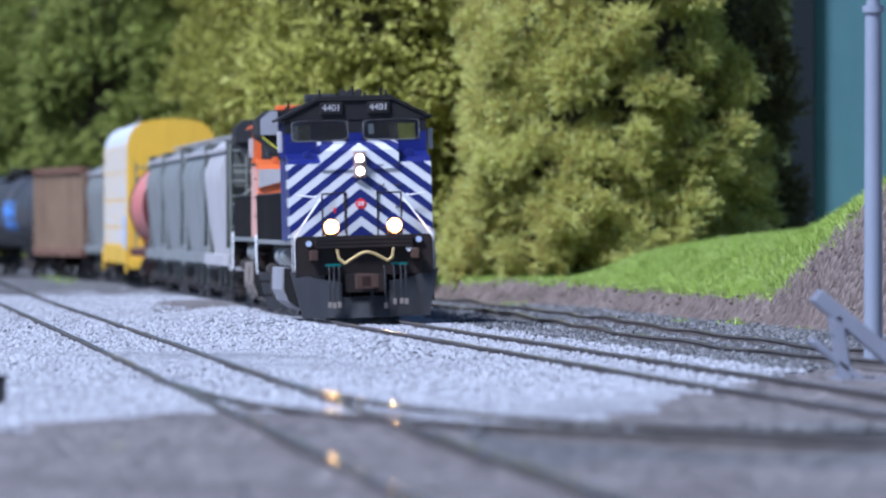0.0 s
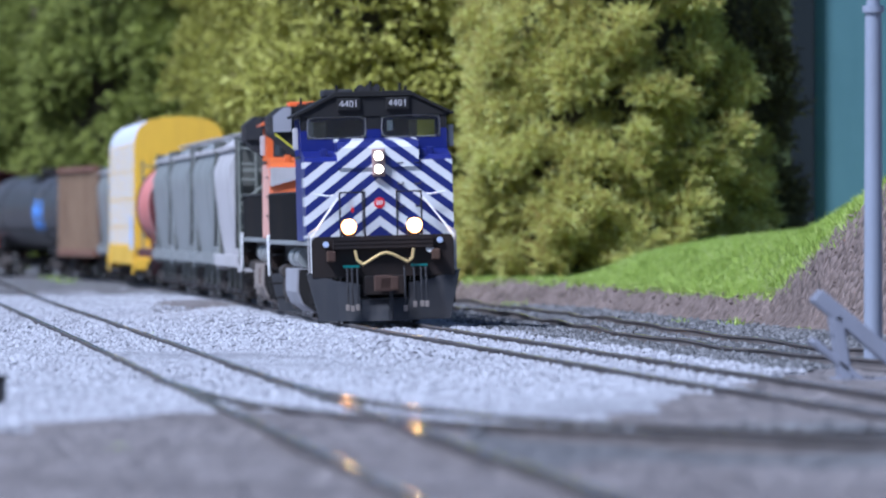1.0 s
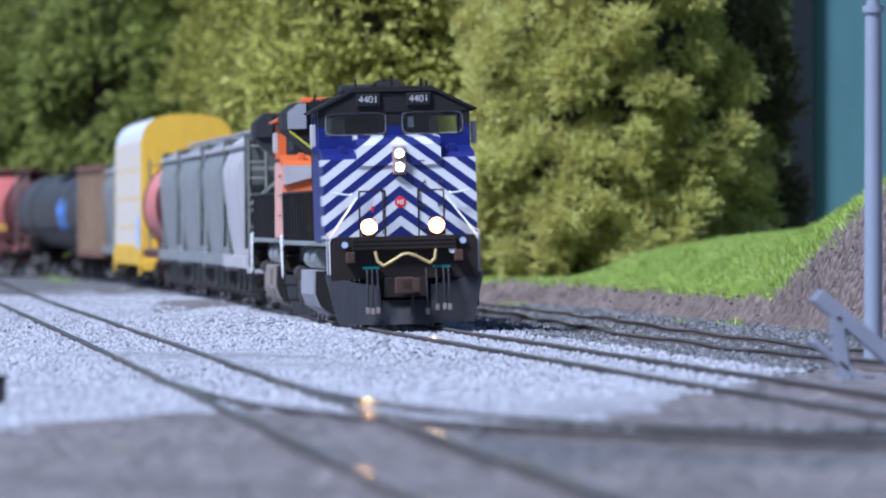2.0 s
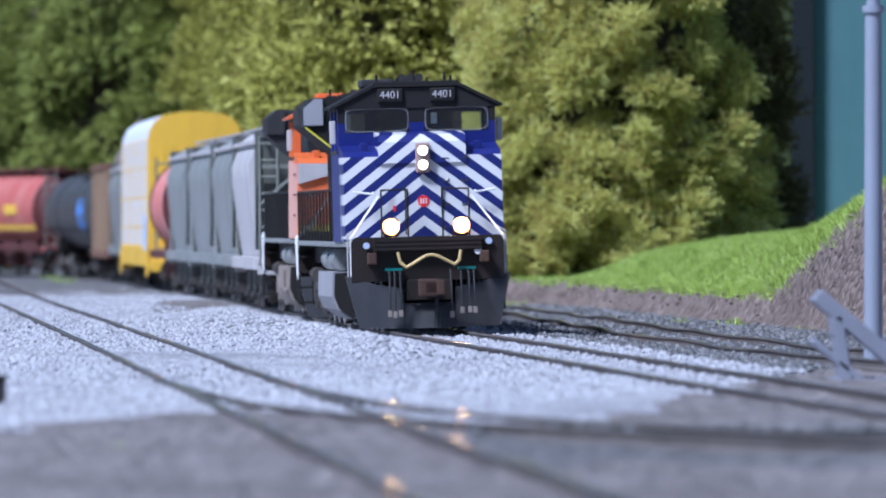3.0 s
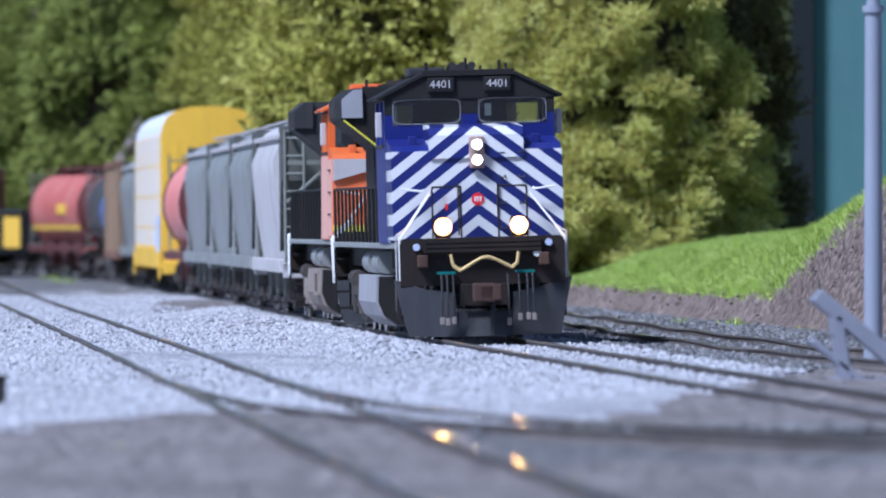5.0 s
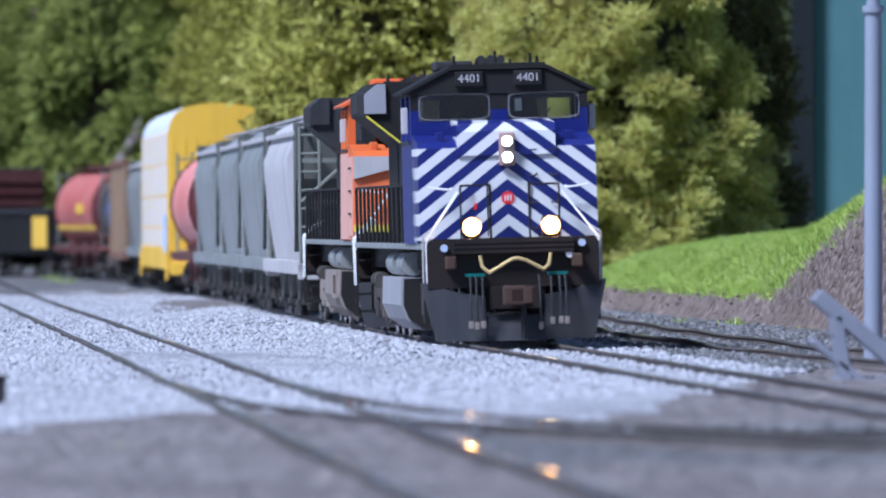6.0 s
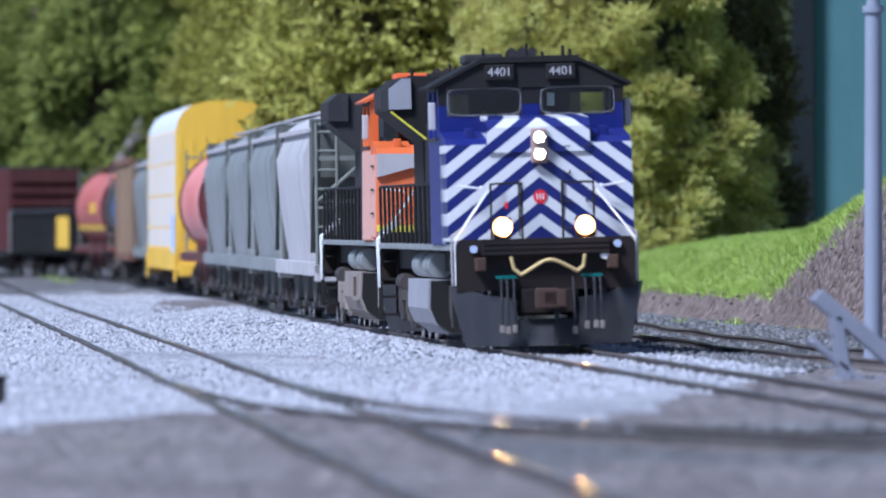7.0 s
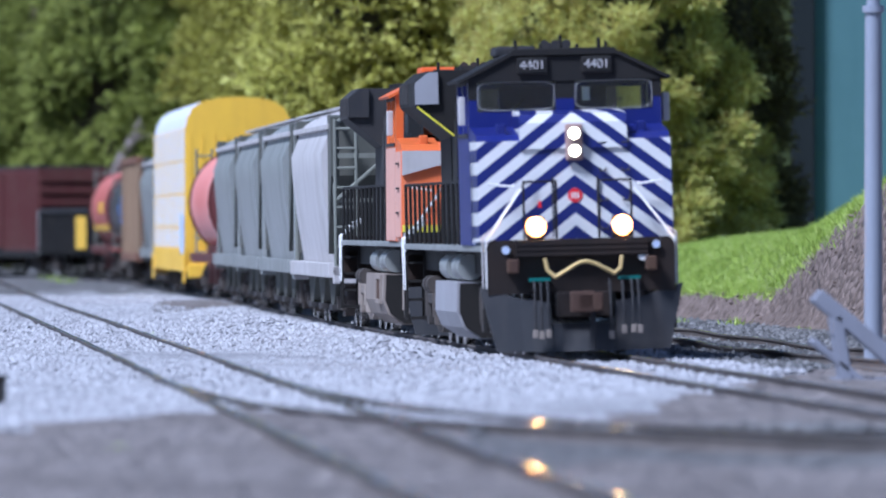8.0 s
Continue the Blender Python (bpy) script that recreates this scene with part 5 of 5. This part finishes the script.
for i, (x, y) in enumerate(SPOTS):
    pool = "pale" if x > -7 else "deep"
    m = pose(x * K, y * K, 0, 0, 0, 77 * i)
    k = placed[pool]
    placed[pool] += 1
    if k < 2:
        POOLS[pool][k].matrix_basis = m
    else:
        copy_thing(POOLS[pool][k % 2], m)
dead = thing("dead_tree", "leaning bare grey-brown dead tree trunk behind the train", "dead tree", at=(-14.9, 404, 0))
bm = B()
for a, b, r in (((0, 0, -0.4), (0.55, 0.1, 2.2), 0.42), ((0.55, 0.1, 2.2), (1.35, 0, 4.7), 0.36), ((1.35, 0, 4.7), (2.45, 0.1, 6.7), 0.30), ((2.45, 0.1, 6.7), (2.6, 0.15, 7.2), 0.2)):
    rod(bm, a, b, r, 10, r * 0.85)
part("trunk", bm, "dead_bark", dead, smooth=50)
for a, b in (((1.0, 0, 3.6), (0.4, -0.5, 4.4)), ((1.9, 0, 5.7), (2.7, -0.4, 5.9))):
    part("limb_stub", rod(B(), a, b, 0.12, 7, 0.05), "dead_bark", dead)


# ---- grass, stones and clods ----
def scatter_grass():
    rng = np.random.default_rng(3)
    n = 400000
    x = rng.uniform(-1.0, 13.0, n)
    y = rng.uniform(185, 292, n)
    v_, w_ = y - foot_y(x), bank_width(x)
    keep = (v_ > w_ * (0.62 + 0.33 * rng.uniform(0, 1, n) ** 0.7 + 0.12 * np.sin(x * 5.3) * np.sin(x * 2.1 + 1))) & (rng.uniform(0, 1, n) < np.clip(1.4 - (v_ - w_) / 45, 0.15, 1))
    x, y, v_, w_ = x[keep], y[keep], v_[keep], w_[keep]
    n = len(x)
    b = np.stack([x, y, ground_height(x, y) - 0.06], 1)
    way = unit(np.stack([rng.normal(0, 0.42, n), rng.normal(-0.1, 0.42, n), np.ones(n)], 1))
    ln = rng.uniform(0.12, 0.27, n)[:, None]
    side = unit(np.stack([rng.normal(0, 1, n), rng.normal(0, 0.4, n), np.zeros(n)], 1)) * 0.011
    bend = np.stack([rng.normal(0, 0.06, n), rng.normal(0, 0.06, n), np.zeros(n)], 1)
    v = np.stack([b - side, b + side, b + way * ln + bend], 1).reshape(-1, 3)
    ob = new("grass", mesh_from_arrays("grass", v, np.arange(len(v)).reshape(-1, 3), "grass"))
    tagged(ob, "bright green static grass on the bank", "grass", kind="stuff")


def scatter_stones(name, label, n, x, y, size, mat, seed):
    rng = np.random.default_rng(seed)
    r = size * rng.uniform(0.5, 1.4, (n, 1)) ** 1.3
    octa = np.array([(1, 0, 0), (-1, 0, 0), (0, 1, 0), (0, -1, 0), (0, 0, 1), (0, 0, -1)], float)
    tri = np.array([(0, 2, 4), (2, 1, 4), (1, 3, 4), (3, 0, 4), (2, 0, 5), (1, 2, 5), (3, 1, 5), (0, 3, 5)])
    c = np.stack([x, y, ground_height(x, y) + r[:, 0] * 0.25], 1)
    ang = rng.uniform(0, 6.28, n)
    jit = rng.uniform(0.55, 1.2, (n, 6, 1))
    p = octa[None] * jit * r[:, None]
    p[..., 2] *= 0.75
    ca, sa = np.cos(ang)[:, None], np.sin(ang)[:, None]
    p = np.stack([p[..., 0] * ca - p[..., 1] * sa, p[..., 0] * sa + p[..., 1] * ca, p[..., 2] + 0.2 * p[..., 0]], -1)
    v = (c[:, None] + p).reshape(-1, 3)
    f = (tri[None] + 6 * np.arange(n)[:, None, None]).reshape(-1, 3)
    tagged(new(name, mesh_from_arrays(name, v, f, mat)), label, "gravel", kind="stuff")


def scatter_ballast():
    rng = np.random.default_rng(8)
    n = 90000
    y = 100 + 190 * rng.uniform(0, 1, n) ** 1.3
    half = y * 0.0475
    x = rng.uniform(-1, 1, n) * half
    keep = (y - foot_y(x) < -2.0) & ~np.array([surface_at(a, b) in (2, 4) for a, b in zip(x, y)])
    x, y = x[keep], y[keep]
    dark = np.array([surface_at(a, b) == 1 for a, b in zip(x, y)])
    scatter_stones("ballast_stones", "loose pale grey ballast stones", int((~dark).sum()), x[~dark], y[~dark], 0.048, "stone", 21)
    scatter_stones("cinder_stones", "loose dark cinder stones", int(dark.sum()), x[dark], y[dark], 0.065, "cinder", 22)
    n = 16000
    x, y = rng.uniform(-1, 13, n), rng.uniform(160, 280, n)
    v_ = y - foot_y(x)
    keep = (v_ > -4) & (v_ < bank_width(x))
    scatter_stones("dirt_clods", "crumbly brown dirt clods", int(keep.sum()), x[keep], y[keep], 0.05, "clod", 23)


def grass_tuft(x, y, n=40, h=0.35, r=0.3, seed=0):
    rng = np.random.default_rng(seed)
    b = np.stack([rng.normal(0, r * 0.5, n), rng.normal(0, r * 0.5, n), np.full(n, -0.08)], 1)
    way = unit(np.stack([rng.normal(0, 0.6, n), rng.normal(0, 0.6, n), np.ones(n)], 1))
    side = unit(np.stack([rng.normal(0, 1, n), rng.normal(0, 1, n), np.zeros(n)], 1)) * 0.03
    v = np.stack([b - side, b + side, b + way * h * rng.uniform(0.5, 1.1, (n, 1))], 1).reshape(-1, 3)
    ob = new("grass_tuft", mesh_from_arrays("grass_tuft", v, np.arange(len(v)).reshape(-1, 3), "grass"))
    ob.location = Vector((x, y, float(ground_height(np.array(x), np.array(y))))) * K
    return tagged(ob, "small light green weed tuft on the gravel", "weed", "weed tufts")


scatter_grass()
scatter_ballast()
for i, (x, y, h, r) in enumerate([(-3.2, 94, 0.12, 0.14), (-5.75, 190, 0.16, 0.12), (6.3, 208, 0.35, 0.35), (5.2, 214, 0.25, 0.3), (7.4, 197, 0.22, 0.3), (-14.6, 372, 0.35, 0.5), (-15.8, 385, 0.4, 0.5), (1.9, 262, 0.3, 0.5), (3.6, 226, 0.2, 0.25)]):
    grass_tuft(x, y, 60, h, r, i)


# ---- backdrop, pole, buffer stop, switch box ----
# dark strip added where the board's left end lies in shade
bm = B()
box(bm, 10.9, 11.6, 299.6, 301.2, -1, 22, 0.05)
tagged(part("trim", bm, "dark_teal"), "dark strip for the shade at the backdrop board edge", "trim", kind="structure")
bm = B()
box(bm, 11.6, 60, 300, 301.2, -1, 22, 0.06)
tagged(part("backdrop", bm, "teal"), "teal painted backdrop board", "backdrop", kind="structure")
bm = B()
box(bm, -90, 60, 540, 542, -1, 40)
tagged(part("backdrop", bm, "far_green"), "dull green far backdrop board", "backdrop", kind="structure")

PX, PY = 6.72, 150
gz = float(ground_height(np.array(PX), np.array(float(PY))))
lamp_pole = thing("pole", "tall blue-grey metal pole beside the siding", "pole", at=(PX, PY, gz))
part("shaft", rod(B(), (0, 0, -0.1), (0, 0, 5.6), 0.15, 16, 0.13), "pole", lamp_pole, smooth=40)
part("upper_shaft", rod(B(), (0, 0, 5.6), (0, 0, 9.5), 0.105, 16), "pole", lamp_pole, smooth=40)
for z in (5.6,):
    part("collar", rod(B(), (0, 0, z - 0.05), (0, 0, z + 0.06), 0.17, 16), "pole", lamp_pole, smooth=40)
part("base_plate", box(B(), -0.28, 0.28, -0.28, 0.28, -0.1, 0.07, 0.02), "pole", lamp_pole)


def buffer_stop():
    S = thing("buffer_stop", "weathered blue-grey timber buffer stop at the siding's end", "buffer stop", at=(0, 0, 0))
    for y in (135.6, 136.9):
        g = -0.24
        def beam(name, a, b, t):
            a, b = Vector((a[0], y, a[1])), Vector((b[0], y, b[1]))
            m = Matrix.Translation((a + b) / 2) @ (b - a).to_track_quat("X", "Z").to_matrix().to_4x4()
            bm = box(B(), -(b - a).length / 2, (b - a).length / 2, -0.12, 0.12, -t, t, 0.03)
            bmesh.ops.transform(bm, matrix=m, verts=bm.verts)
            part(name, bm, "stop", S)
        beam("raking_beam", (5.28, 1.08), (6.95, -0.32), 0.11)
        beam("leg", (5.56, 0.80), (5.74, -0.42), 0.085)
        beam("brace", (5.22, 0.44), (6.0, -0.2), 0.05)
        beam("foot_beam", (5.5, -0.18), (7.0, -0.18), 0.08)
    part("cross_beam", box(B(), 5.52, 5.72, 135.7, 136.8, 0.50, 0.72, 0.03), "stop", S)
    return S


buffer_stop()
gx = thing("switch_machine", "small dark switch machine box on the gravel", "switch machine", at=(-5.53, 115, -0.13))
part("case", box(B(), -0.28, 0.28, -0.35, 0.35, 0, 0.34, 0.04), "dark_grey", gx)
part("lid", box(B(), -0.3, 0.3, -0.37, 0.37, 0.34, 0.39, 0.015), "black", gx)


# ---- what moves ----
def motions():
    for ob, front, length, bogie, lean, side in CONSIST:
        walk(ob, [(0.5 * i, vehicle_pose(front, length, 0.5 * i, bogie, lean, side)) for i in range(17)])
        for w in ob.children_recursive:
            if w.name.split(".")[0] == "wheelset":
                r = w.location.z
                x = w.location.x
                walk(w, [(0.1 * i, pose(x, 0, r, 0, math.degrees(SPEED * 0.1 * i * K / r), 0)) for i in range(81)])


motions()
